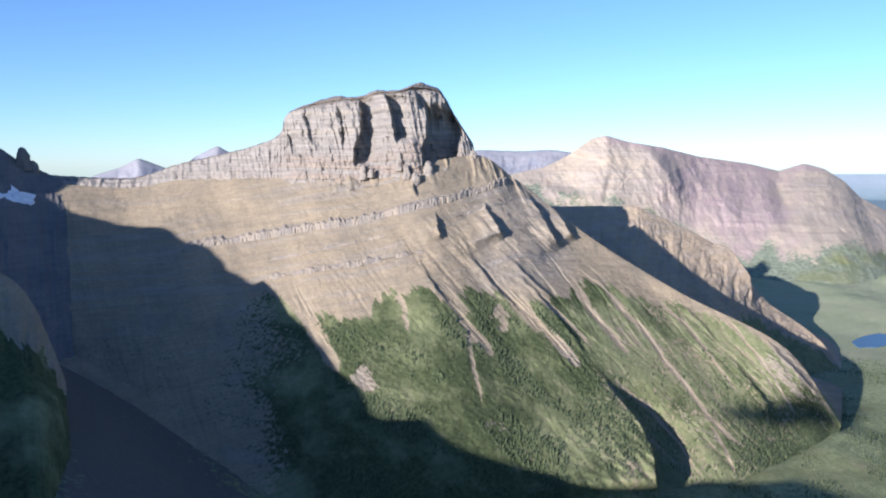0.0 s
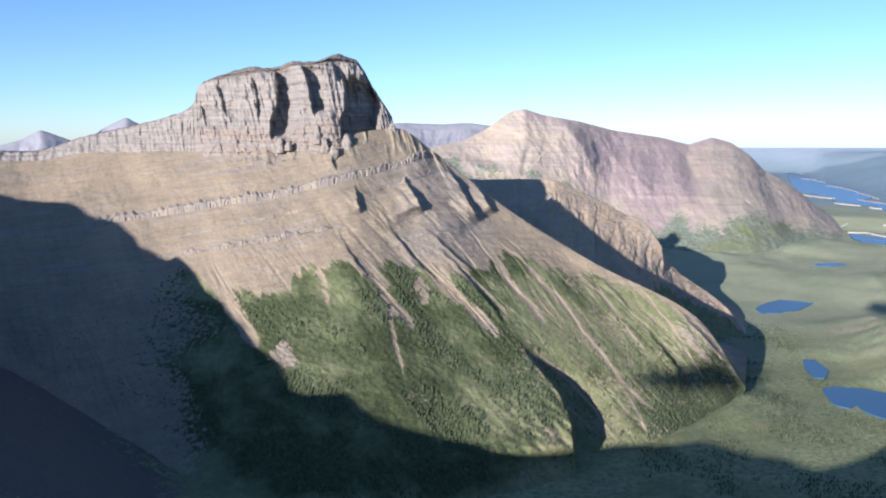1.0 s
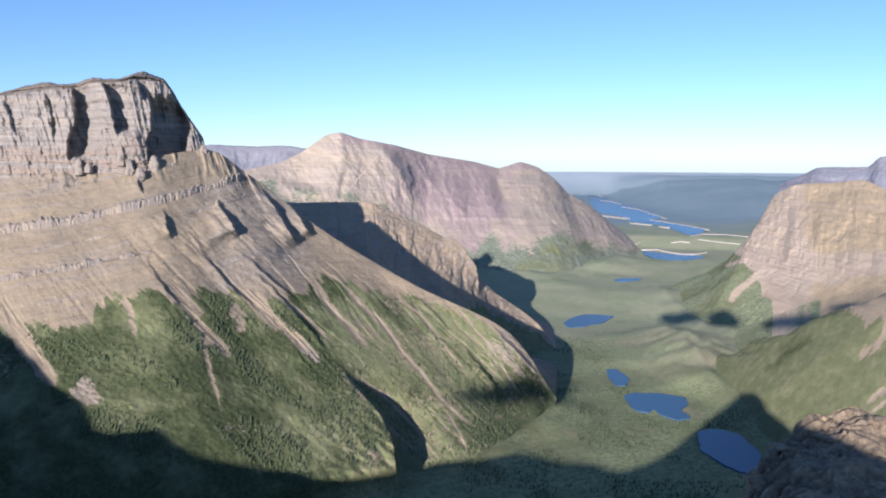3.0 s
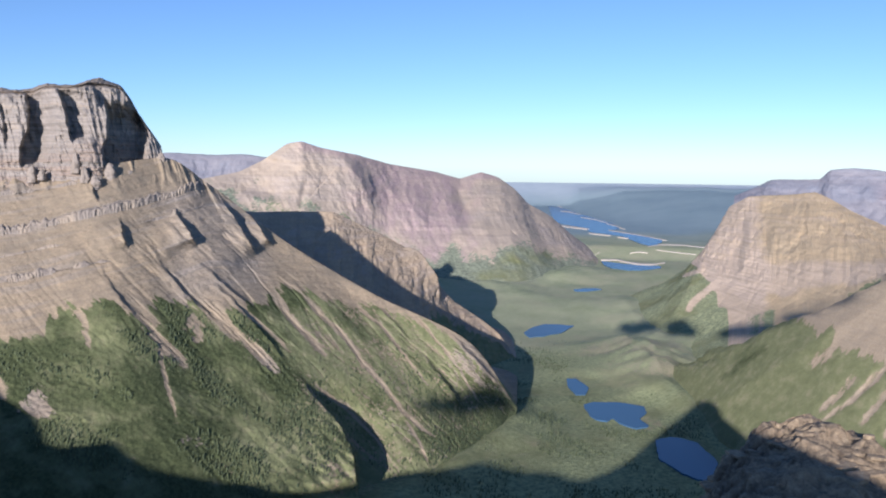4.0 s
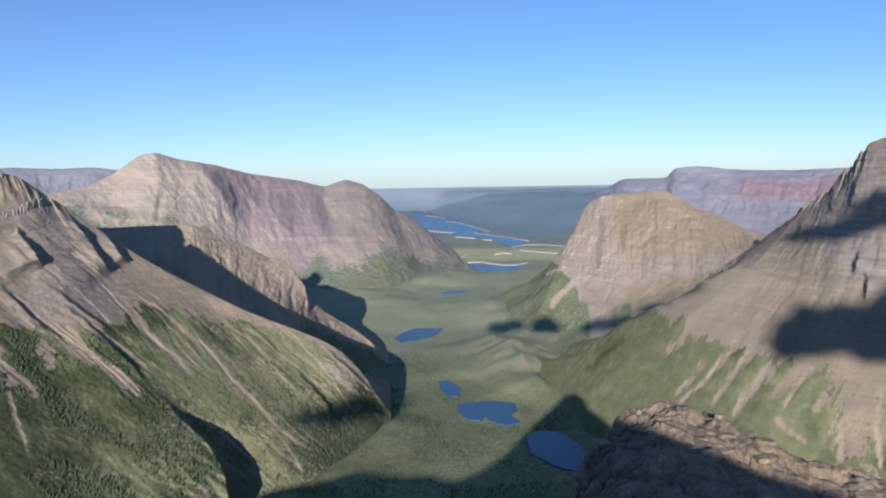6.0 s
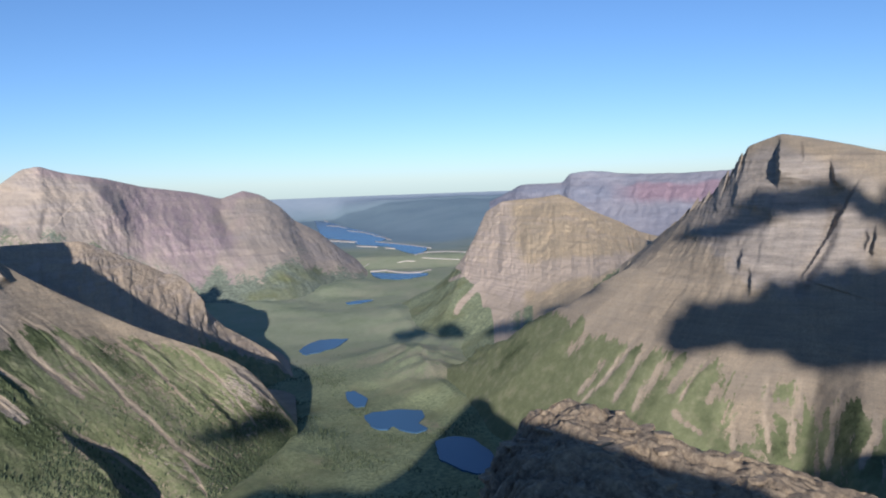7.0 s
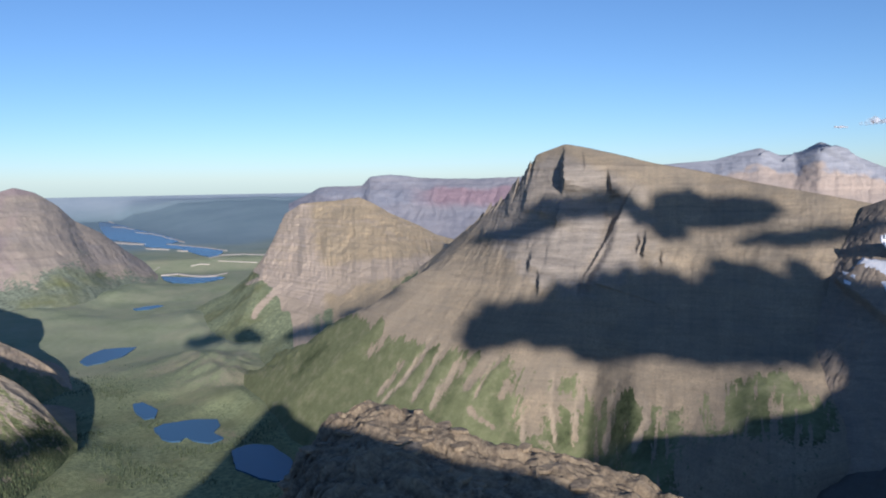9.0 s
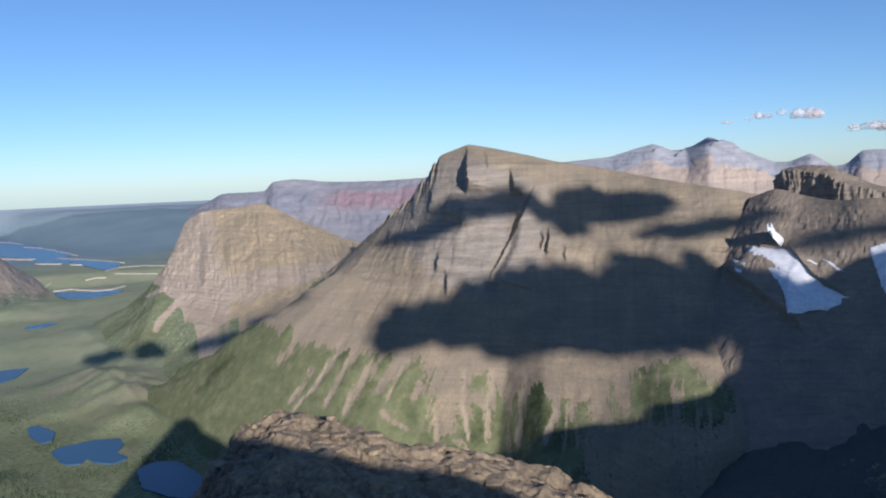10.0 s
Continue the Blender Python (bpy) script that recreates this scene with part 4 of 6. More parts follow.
def grey_face(marks, u, v, s, up, P):
    b, e, far = sight(P)
    wob = fbm(b * 1.1, e * 1.1, 0 * b, 4)
    wide = step(53.5, 56.0, b + 0.5 * wob) * (1 - step(64.0, 67.5, b + 0.9 * wob + 0.25 * (e + 4)))
    tall = step(0.2, 1.0, across([(52.78, -2.87), (54.82, -1.77), (57.73, 0.9), (59.37, 1.94), (60.56, 1.89), (63.29, 0.74), (65.64, 0.09), (69.5, -1.16)], b) - e) * (1 - step(-0.8, 0.8, across([(52.68, -4.86), (55.09, -4.58), (58.18, -7.51), (61.37, -8.43), (65.44, -6.56), (69.4, -5.47)], b) - e + 0.8 * wob))
    marks["cliff"] = np.clip(0.25 * marks["cliff"] + 0.8 * wide * tall, 0, 1)
    jig = 0.10 * perlin(e * 1.2, b * 0.4, 0 * b) + 0.05 * perlin(e * 3.4, b * 2, 0 * b + 3)
    bare, pale = 0 * b, 0 * b
    rag = 0.4 + 0.6 * step(-0.35, 0.25, fbm((b - 0.5 * e * (b < 60)) * 2.6, e * 0.4, 0 * b + 33, 4, 0.6))
    for points, half, tone in FOOT_RUNS:
        k = trough(b + jig, e, points, half, 12.0, (1.1, 0.55)) * rag
        bare = np.maximum(bare, k)
        pale = np.maximum(pale, tone * k * step(-0.7, 0.1, perlin(b * 3, e * 1.2, 0 * b)))
    lean = b - 0.5 * (e + 10) * (1 - step(58, 62, b))
    tongue = fbm(lean * 1.7, e * 0.22, 0 * b + 7, 5, 0.65)
    top = [(29.14, -10.33), (34.1, -9.26), (37.2, -9.53), (40.02, -10.43), (43.05, -9.65), (44.6, -9.16), (46.86, -10.23), (49.15, -11.46), (51.49, -12.33), (53.12, -12.11), (54.7, -12.75), (56.54, -12.53), (60.16, -13.62), (61.38, -13.58), (62.34, -15.16), (64.4, -14.19), (66.76, -15.79), (69.16, -15.28), (70.76, -13.85), (72.7, -13.45), (74.61, -12.65), (76.82, -14.27)]
    under = across(top, b) - e
    marks["veg"] = step(-0.5, 0.6, under + 0.7 * tongue) * (0.92 + 0.1 * wob) * (1 - 0.6 * step(65, 70, b) * step(16.0, 18.0, -e)) * (1 - step(77.0, 79.5, b + 0.8 * wob)) - 1.2 * bare - 0.5 * step(0.1, 0.7, tongue) * step(57, 60, b)
    marks["pale"] = np.clip(pale + 0.45 * (1 - step(49, 55, b)) * (1 - step(0.3, 0.5, marks["veg"])), 0, 1)
    marks["along"], marks["down"] = lean * 13, -e * 13
    marks["lush"] = np.interp(b, [38, 50, 58, 75], [0.9, 0.6, 0.35, 0.2])


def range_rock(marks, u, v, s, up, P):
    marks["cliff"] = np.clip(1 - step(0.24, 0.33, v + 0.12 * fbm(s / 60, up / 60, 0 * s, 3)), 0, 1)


def rubble_rock(marks, u, v, s, up, P):
    marks["along"], marks["down"] = s + up, s * 0.3
    marks["cliff"] = 0.5 * step(-0.1, 0.4, fbm(s / 14, up / 14, 0 * s + 3, 4))


def dome_relief(b, e, s, up):
    """Rounded buttresses and a gully on the ochre dome."""
    d = 5 * fbm(b * 1.6, e * 0.35, 0 * b + 4, 4) * step(-8.5, -6.5, e) + 1.5 * (1 - 2 * np.abs(fbm(b * 3.2, e * 0.8, 0 * b + 9, 3))) * step(-8, -7, e) * (1 - step(43.5, 44.5, b + 0.1 * e))
    for points, high, fade in (([(42.57, -1.68), (42.2, -3.79), (41.98, -6.11), (41.82, -8.04)], 26, 60), ([(44.17, -1.66), (43.81, -3.76), (43.53, -6.05)], 12, 40), ([(45.52, -1.38), (44.71, -2.6), (44.26, -4.12)], 10, 40)):
        d = d + wall(b + 0.1 * perlin(e * 2, b, 0 * b), e, points, high, fade, 24.0, facing=-1, soft=9.0)
    return d


def dome_rock(marks, u, v, s, up, P):
    b, e, far = sight(P)
    wob = fbm(b * 1.2, e * 1.2, 0 * b, 4)
    shelf = step(0.0, 0.5, across([(41.3, -5.74), (43.88, -5.73), (46.74, -5.55), (49.83, -5.41)], b) - e + 0.3 * wob) * (1 - step(0.0, 0.5, across([(40.23, -7.72), (42.13, -8.22), (44.33, -7.92), (46.8, -7.04), (49.88, -6.51)], b) - e + 0.3 * wob))
    # Cliff rock on the left flank; its greyer tone also paints left-facing dimness.
    flank = 1 - step(42.3, 43.4, b + 0.4 * wob + 0.12 * (e + 4))
    marks["cliff"] = np.clip(0.5 * marks["cliff"] + 0.8 * shelf + 0.75 * flank, 0, 1)
    under = across([(32.84, -8.33), (36.76, -7.05), (38.47, -6.06), (39.65, -7.35), (40.24, -8.1), (40.35, -9.11), (40.96, -9.31), (41.15, -10.53), (41.67, -10.2), (42.18, -9.86), (43.64, -9.17), (44.46, -9.43), (45.45, -8.84), (46.88, -8.91), (47.9, -8.17), (48.57, -7.62), (50.22, -6.49)], b) - e
    marks["veg"] = step(-0.35, 0.35, under + 0.3 * wob) * (0.9 + 0.1 * wob) - 0.7 * trough(b, e, [(40.23, -7.52), (38.74, -8.94), (38.19, -9.94)], 6, 22.0) - 0.6 * trough(b, e, [(41.32, -6.32), (39.44, -6.66), (37.54, -7.42)], 5, 22.0)


slope_trees = make_tower_mountain()
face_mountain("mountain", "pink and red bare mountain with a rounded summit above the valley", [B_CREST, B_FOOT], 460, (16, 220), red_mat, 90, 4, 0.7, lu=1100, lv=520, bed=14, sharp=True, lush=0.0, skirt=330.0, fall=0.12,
              extra=red_rock, relief=red_relief)
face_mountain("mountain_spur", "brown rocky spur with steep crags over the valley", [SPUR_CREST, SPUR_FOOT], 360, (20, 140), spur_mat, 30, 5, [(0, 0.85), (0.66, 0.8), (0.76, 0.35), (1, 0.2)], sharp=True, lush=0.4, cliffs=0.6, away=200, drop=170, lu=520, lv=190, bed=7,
              walls=(([(0.60, 0.02), (0.65, 0.06), (0.70, 0.14), (0.735, 0.25)], 8, 22), ([(0.66, 0.0), (0.70, 0.06), (0.74, 0.16)], 7, 10), ([(0.62, 0.0), (0.67, 0.05), (0.72, 0.14)], 5, 9)))
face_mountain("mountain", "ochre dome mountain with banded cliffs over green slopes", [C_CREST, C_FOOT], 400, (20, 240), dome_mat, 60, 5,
              [(0, 0.45), (0.2, 0.55), (0.38, 0.68), (0.44, 0.85), (0.51, 0.97), (0.56, 0.86), (0.65, 0.93), (0.8, 0.9), (1, 0.86)], lu=620, lv=520, bed=9, cliffs=0.55, flutes=0.5, lush=0.1, sharp=True,
              relief=dome_relief, extra=dome_rock, skirt=200.0, fall=0.05, names=("dome_cliff", "green_apron"), split=0.72)
face_mountain("mountain", "tan mountain with a grey notched cliff face and green streaked foot", [D_CREST, D_MID, D_FOOT, [(b, r - 30, z - 30) for b, r, z in D_FOOT]], 760, (20, 210, 230, 12), slope_mat, 42, 1.7,
              [(0, 0.6), (0.196, 0.72), (0.311, 0.68), (0.442, 0.645), (0.548, 0.66), (0.604, 0.66), (0.645, 0.68), (0.723, 0.71), (0.785, 0.75), (0.87, 0.84), (0.9, 1.4), (1, 1.6)],
              lu=640, lv=200, bed=7, cliffs=0.35, sharp=True, lush=(0.9, 0.15, 0.0), sink=45.0, smooth_left=0.8, flutes=0.4,
              teeth=(52.2, 58.6, 3.6), extra=grey_face, relief=grey_relief, names=("cliff_face", "talus_slope"), split=1.0)
face_mountain("mountain", "far purple and red plateau mountain in haze", [E_CREST, E_FOOT], 240, (12, 90), far_haze_mat, 120, 11, 2.0, lu=900, lv=450, bed=16, extra=far_red)
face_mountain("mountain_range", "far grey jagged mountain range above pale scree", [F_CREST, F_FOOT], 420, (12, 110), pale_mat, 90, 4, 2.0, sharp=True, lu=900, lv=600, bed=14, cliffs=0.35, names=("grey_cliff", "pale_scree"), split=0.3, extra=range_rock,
              walls=(([(0.557, -0.01), (0.545, 0.06), (0.52, 0.16)], -13, 80), ([(0.405, -0.01), (0.39, 0.06), (0.37, 0.14)], -10, 60), ([(0.47, 0.0), (0.45, 0.08), (0.43, 0.16)], -9, 50), ([(0.56, 0.01), (0.59, 0.1), (0.62, 0.18)], 8, 30)))
face_mountain("mountain_slope", "brown debris slope beside a snowfield", [H_CREST, H_FOOT, [(b, r - 130, -235) for b, r, z in H_FOOT]], 360, (16, 200, 60), rubble_mat, 22, 1.5, 2.0, cliffs=0.6, away=200, drop=100, lu=220, lv=210, bed=6, extra=rubble_rock,
              walls=(([(0.05, 0.45), (0.15, 0.55), (0.3, 0.62), (0.5, 0.7)], -9, 16), ([(0.3, 0.3), (0.45, 0.42), (0.62, 0.5)], -5, 10)))
face_mountain("mountain_range", "far blue pointed peaks in haze", [FAR_PEAKS, [(b, r - 200, -150) for b, r, z in FAR_PEAKS]], 160, (8, 40), far_haze_mat, 120, 10, 2.0, lu=700, lv=260, sharp=True)
face_mountain("mountain_range", "far pale plateau in haze", [FAR_PLATEAU, [(b, r - 300, -120) for b, r, z in FAR_PLATEAU]], 120, (8, 40), far_haze_mat, 120, 10, 2.0, lu=500, lv=330)
ARM_CREST = [(-36, 900, 66), (-33, 905, 46), (-30.2, 910, 30), (-28.5, 910, 18), (-27.8, 910, 9), (-27.4, 910, 4), (-26.6, 908, -2), (-26.0, 905, -7), (-25.0, 895, -18)]
ARM_FOOT = [(-36, 700, -110), (-33, 700, -115), (-30.2, 700, -122), (-28.5, 700, -126), (-27.8, 700, -128), (-27.4, 700, -130), (-26.6, 700, -132), (-26.0, 700, -134), (-25.0, 695, -140)]
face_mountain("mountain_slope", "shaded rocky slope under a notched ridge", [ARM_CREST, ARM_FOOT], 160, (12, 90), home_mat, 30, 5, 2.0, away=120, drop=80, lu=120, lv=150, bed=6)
SHOULDER_CREST = [(-38, 543, -13.9), (-33, 534, -34.6), (-30, 527, -50.8), (-28.9, 520, -59.5), (-28, 515, -67.0), (-27.2, 511, -78.5), (-26.5, 506, -95.9), (-25.6, 499, -121.3)]
SHOULDER_FOOT = [(-38, 381, -144.4), (-33, 381, -138.6), (-30, 381, -132.8), (-28.9, 387, -127.0), (-28, 393, -121.3), (-27.2, 404, -117.8), (-26.5, 427, -117.8), (-25.6, 450, -129.4)]
SHOULDER_CREST, SHOULDER_FOOT = ([(b, 1.05 * r, 1.05 * z) for b, r, z in side] for side in (SHOULDER_CREST, SHOULDER_FOOT))
face_mountain("mountain_shoulder", "sunlit tan scree shoulder with shrubs below", [SHOULDER_CREST, SHOULDER_FOOT], 200, (12, 110), slope_mat, 24, 3, 0.42, away=60, drop=70, lu=110, lv=140, bed=5)

BUTTE_FOOT = [(-25.9, 900, -20.4), (-21.4, 880, -24.8), (-17.9, 862, -16.3), (-14.9, 842, -10.9), (-12.6, 826, -7.2), (-11.3, 815, -4.6), (-10.3, 808, -3.6), (-8.8, 800, -3.8), (-7.2, 792, -5.0), (-5.7, 784, -7.9), (-4.9, 786, -2.1), (-3.3, 776, -0.1), (-1.7, 768, -2.5), (-0.5, 782, 1.1), (0.7, 795, 4.8), (1.7, 803, 5.3), (2.5, 808, 6.3)]
BUTTE_RIM = [(-25.9, 912, -10.4), (-21.4, 892, -14.8), (-17.8, 874, 0.2), (-14.9, 854, 10.0), (-12.8, 838, 18.1), (-11.2, 827, 28.9), (-10.8, 820, 46.2), (-9.9, 812, 51.8), (-8.1, 804, 55.6), (-6.5, 796, 59.9), (-5.6, 798, 59.0), (-4.6, 788, 63.5), (-3.2, 780, 63.9), (-1.8, 794, 67.6), (-0.3, 807, 67.4), (0.9, 815, 43.0), (2.2, 820, 16.1)]
BUTTE_CAP = [(-25.9, 940, -9.6), (-21.4, 920, -14.0), (-17.7, 902, 1.4), (-14.8, 882, 11.5), (-12.7, 866, 19.8), (-11.2, 855, 31.0), (-10.5, 848, 52.4), (-9.1, 840, 59.8), (-7.4, 832, 66.5), (-6.2, 824, 65.3), (-5.3, 826, 68.3), (-4.4, 816, 70.7), (-3.0, 808, 71.1), (-1.4, 822, 78.3), (-0.3, 835, 75.4), (1.0, 843, 46.2), (2.2, 848, 18.4)]


BAYS = [  # left edge of a shaded bay in the cliff, depth, width and run-out in degrees
    ([(-5.82, 4.7), (-5.65, 3.05), (-5.81, 1.91), (-6.18, 0.96), (-6.22, -0.07)], 17, 0.75, 1.0),
    ([(-4.15, 4.94), (-3.65, 3.82), (-3.46, 2.68), (-3.3, 1.53)], 18, 0.7, 1.0),
    ([(-1.93, 5.11), (-1.72, 4.28), (-1.43, 3.6)], 8, 0.3, 0.6),
    ([(-1.23, 3.9), (-1.1, 2.68), (-1.16, 1.72), (-1.45, 0.94), (-1.37, -0.34)], 34, 2.0, 0.8),
    ([(-9.66, 3.4), (-9.34, 2.28), (-9.16, 1.35)], 5, 0.25, 0.7),
    ([(-7.35, 3.79), (-7.09, 2.86), (-7.03, 1.34)], 6, 0.25, 0.8),
    ([(-10.81, 2.09), (-10.55, 1.35), (-10.51, 0.6)], 5, 0.3, 0.6),
]


def make_tower():
    top = mountain("rock_tower", "grey banded cliff tower with buttresses on a ridge wall")
    foot = [(b, r - 5 - 6 * step(20, 60, q[2] - z), z - 9 - 15 * step(20, 60, q[2] - z)) for (b, r, z), q in zip(BUTTE_FOOT, BUTTE_RIM)]
    P, s, up, v = loft([back_of(BUTTE_CAP, 70, 110), BUTTE_CAP, BUTTE_RIM, foot], 1000, (12, 16, 190), even=True)
    v = v - 2
    u = np.linspace(0, 1, P.shape[1])[None, :] + 0 * v
    b, e, far = sight(P)
    face = step(-0.25, 0.05, v)
    high = np.interp(u, np.linspace(0, 1, len(BUTTE_RIM)), [np.clip((r[2] - f[2]) / 65, 0.1, 1) for r, f in zip(BUTTE_RIM, BUTTE_FOOT)])
    wob = perlin(s / 40, up / 40, 0 * s)
    pillar = 1 - 2 * np.abs(fbm(s / 26 + 0.3 * wob, up / 60, 0 * s + 4, 4, 0.55))
    organ = 1 - 2 * np.abs(perlin(s / 8 + 0.25 * wob, up / 45, 0 * s + 8))
    thin = 1 - 2 * np.abs(perlin(s / 3.6 + 0.3 * wob, up / 22, 0 * s + 18))
    upper = 1 - step(0.42, 0.6, v + 0.12 * wob)
    d = face * (pillar * 1.7 * high + organ * (0.6 + 1.4 * upper * high + 1.6 * (1 - high)) + thin * 0.5 * high * (0.4 + upper))
    ledge = step(0.45, 0.62, v + 0.12 * wob) * high
    beds = perlin(s / 120, 0 * s, P[..., 2] / 4.2) + 0.7 * perlin(s / 50, 0 * s, P[..., 2] / 1.9 + 4)
    d += face * beds * (0.5 + 1.0 * ledge)
    d += face * (blocks(s, P[..., 2], 7, 8) * 0.9 + blocks(s, P[..., 2], 3.2, 4, 9) * 0.6) * (0.35 + 0.65 * high)
    # ledges that step forward below, and talus
    d += high * (3.5 * step(0.42, 0.5, v + 0.06 * wob) + 1.5 * step(0.6, 0.95, v)) * step(0.3, 0.36, u) * (1 - step(0.62, 0.7, u)) + 4 * high * step(0.2, 0.26, v + 0.07 * perlin(s / 30, 0 * s, 0 * s + 2))
    # shaded bays: the cliff falls back behind each buttress and comes forward again
    shy = 0.10 * perlin(e * 2.2, b * 0.4, 0 * b + 3)
    for edge, depth, width, run in BAYS:
        eb, ee = [p for p, _ in edge][::-1], [h for _, h in edge][::-1]
        x = b + shy - np.interp(e, ee, eb)
        ends = step(ee[0] - 0.3, ee[0] + 0.5, e) * (1 - step(ee[-1] - 0.2 - 0.03 * depth, ee[-1] + 0.3, e))
        d -= face * depth * ends * step(0, 0.16, x) * (1 - step(width, width + run, x))
        d += face * 0.25 * depth * ends * (x < 0) * np.exp(x / (0.6 + 0.02 * depth))
    d += fbm(P[..., 0] / 5, P[..., 1] / 5, P[..., 2] / 5, 4) * 0.9 - 8 * high * np.clip(1 - (v + 0.1) / 0.3, 0, 1) ** 2 * (v > -0.5)
    P = nearer(P, d * step(-1.8, -0.9, v))
    P[..., 2] += (fbm(s / 6, up / 30, 0 * s + 3, 3) * 0.8 + 1.6 * high * fbm(s / 22, up / 60, 0 * s + 13, 2)) * step(-1.5, -0.8, v) * (1 - step(0.2, 0.5, v))
    marks = {"veg": 0, "cliff": face * 0.85 + 0.1, "pale": 0.25 * face * step(0.2, 0.6, beds) * high, "other": 0.8 * ledge * step(-0.4, 0.3, beds), "along": s, "down": up, "level": P[..., 2]}
    marks = {key: np.broadcast_to(value, u.shape) for key, value in marks.items()}
    for name, a, z in (("summit_cap", 0, 29), ("cliff_face", 28, 119), ("lower_wall", 118, P.shape[0])):
        sheet(name, P[a:z], cliff_mat, top, {key: value[a:z] for key, value in marks.items()})


make_tower()


def pinnacle(name, label, b, r, z, tall, wide, material=None, seed=0, group=""):
    """A weathered rock pillar with a broken outline."""
    t = np.linspace(0, 2 * np.pi, 28, endpoint=False)[None, :] + np.zeros((22, 1))
    h = np.linspace(0, 1, 22)[:, None] + 0 * t
    rad = wide * (1.15 - 0.5 * h ** 1.5) * np.sqrt(np.clip(1.02 - h ** 6, 0.0, 1)) * (1 + 0.35 * fbm(np.cos(t) * 1.4 + seed, np.sin(t) * 1.4, h * 2.5, 3))
    ledge = 1 + 0.12 * perlin(0 * t + seed, 0 * t, h * 9)
    c = spot(np.array([b]), np.array([r]), np.array([z]))[0]
    P = np.stack([c[0] + rad * ledge * np.cos(t), c[1] + rad * ledge * np.sin(t), c[2] + h * tall * (1 + 0.08 * perlin(np.cos(t) * 2 + seed, np.sin(t) * 2, 0 * t)) - 2], -1)
    ob = sheet(name, P, material or cliff_mat, marks={"veg": 0, "cliff": 0.9, "pale": 0.1, "other": 0.2}, closed=True)
    return tagged(ob, label, "rock", group)


for k, (b, r, z, tall, wide) in enumerate([(-5.55, 768, -14, 14, 3.5), (-5.0, 764, -12, 9, 3), (-3.0, 758, -6, 17, 3.5), (-2.5, 752, -14, 14, 3.5), (-1.9, 748, -20, 13, 4), (-1.0, 762, -12, 15, 5), (0.2, 772, -12, 9, 4), (2.2, 796, 2, 11, 3.5)]):
    pinnacle("rock_pinnacle", "weathered grey rock pillar below the cliff tower", b, r, z, tall, wide, seed=k * 3.1, group="pillars below the tower")
for k, (b, r, z, tall, wide) in enumerate([(-27.25, 905, -3, 23, 6.5), (-26.75, 905, -9, 16, 6)]):
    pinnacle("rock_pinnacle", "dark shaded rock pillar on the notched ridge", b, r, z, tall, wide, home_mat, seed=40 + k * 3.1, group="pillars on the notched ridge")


def make_knob():
    """The dark layered knob on the debris slope, a short cliff with a rounded brown top."""
    top = mountain("rock_crag", "dark layered rock knob with a rounded brown top")
    crown = [(80.9, 868, -15.6), (81.4, 858, -7.3), (82.6, 845, -3.9), (84.0, 832, -5.2), (85.2, 822, -13.0), (86.5, 809, -22.1), (88.5, 793, -28.6), (91, 780, -29.9)]
    rim = [(80.9, 848, -18.2), (81.3, 832, -8.5), (82.6, 816, -9.8), (84.0, 796, -14.3), (84.6, 780, -19.5), (86.5, 770, -27.3), (88.5, 760, -31.2), (91, 748, -32.5)]
    foot = [(80.9, 830, -40.7), (81.4, 820, -39.4), (82.6, 804, -48.5), (84.0, 783, -58.9), (84.6, 768, -60.2), (86.5, 746, -58.9), (88.5, 739, -58.9), (91, 732, -58.9)]
    P, s, up, v = loft([back_of(crown, 40, 40), crown, rim, foot], 260, (8, 16, 50))
    n = normals(P)
    face = step(1.8, 2.05, v)
    d = face * (blocks(s, P[..., 2], 5, 7) * 1.0 + (1 - 2 * np.abs(fbm(s / 9, up / 60, 0 * s, 3))) * 1.8 + perlin(s / 80, 0 * s, P[..., 2] / 2.2) * 1.0) + fbm(P[..., 0] / 5, P[..., 1] / 5, P[..., 2] / 5, 3) * 0.6
    P = P + n * d[..., None]
    sheet("cliff_face", P, rubble_mat, top, {"veg": 0.3 * (1 - face), "cliff": face, "pale": 0, "along": s, "down": up, "level": P[..., 2]})


make_knob()


def snow_patch(label, outline, thick=1.2):
    """A snowfield of even fall that lies on the slope inside an outline of (bearing, range, height)."""
    p = spot(*np.array(outline, float).T)
    p = np.concatenate([p, p[:1]])
    t = np.linspace(0, 1, 120, endpoint=False)
    edge = np.stack([np.interp(t, np.linspace(0, 1, len(p)), p[:, k]) for k in range(3)], -1)
    for _ in range(2):
        edge = (np.roll(edge, 1, 0) + 2 * edge + np.roll(edge, -1, 0)) / 4
    c = edge.mean(0)
    edge = c + (edge - c) * (1 + 0.10 * perlin(t * 19, 0 * t + c[0], 0 * t) + 0.07 * perlin(t * 47, 0 * t + c[0], 0 * t))[:, None]
    k = np.linspace(0.02, 1, 14)[:, None, None]
    P = c + (edge - c) * k
    P[..., 2] += thick * (1 - k[..., 0] ** 4) + 0.5 * fbm(P[..., 0] / 9, P[..., 1] / 9, 0 * P[..., 0], 3) * (1 - k[..., 0] ** 4)
    low = P[-1:] - np.array([0, 0, 3.0])
    P = np.concatenate([P, low])
    return tagged(sheet("snow_patch", P, snow_mat, closed=True), label, "snow", "snow patches")


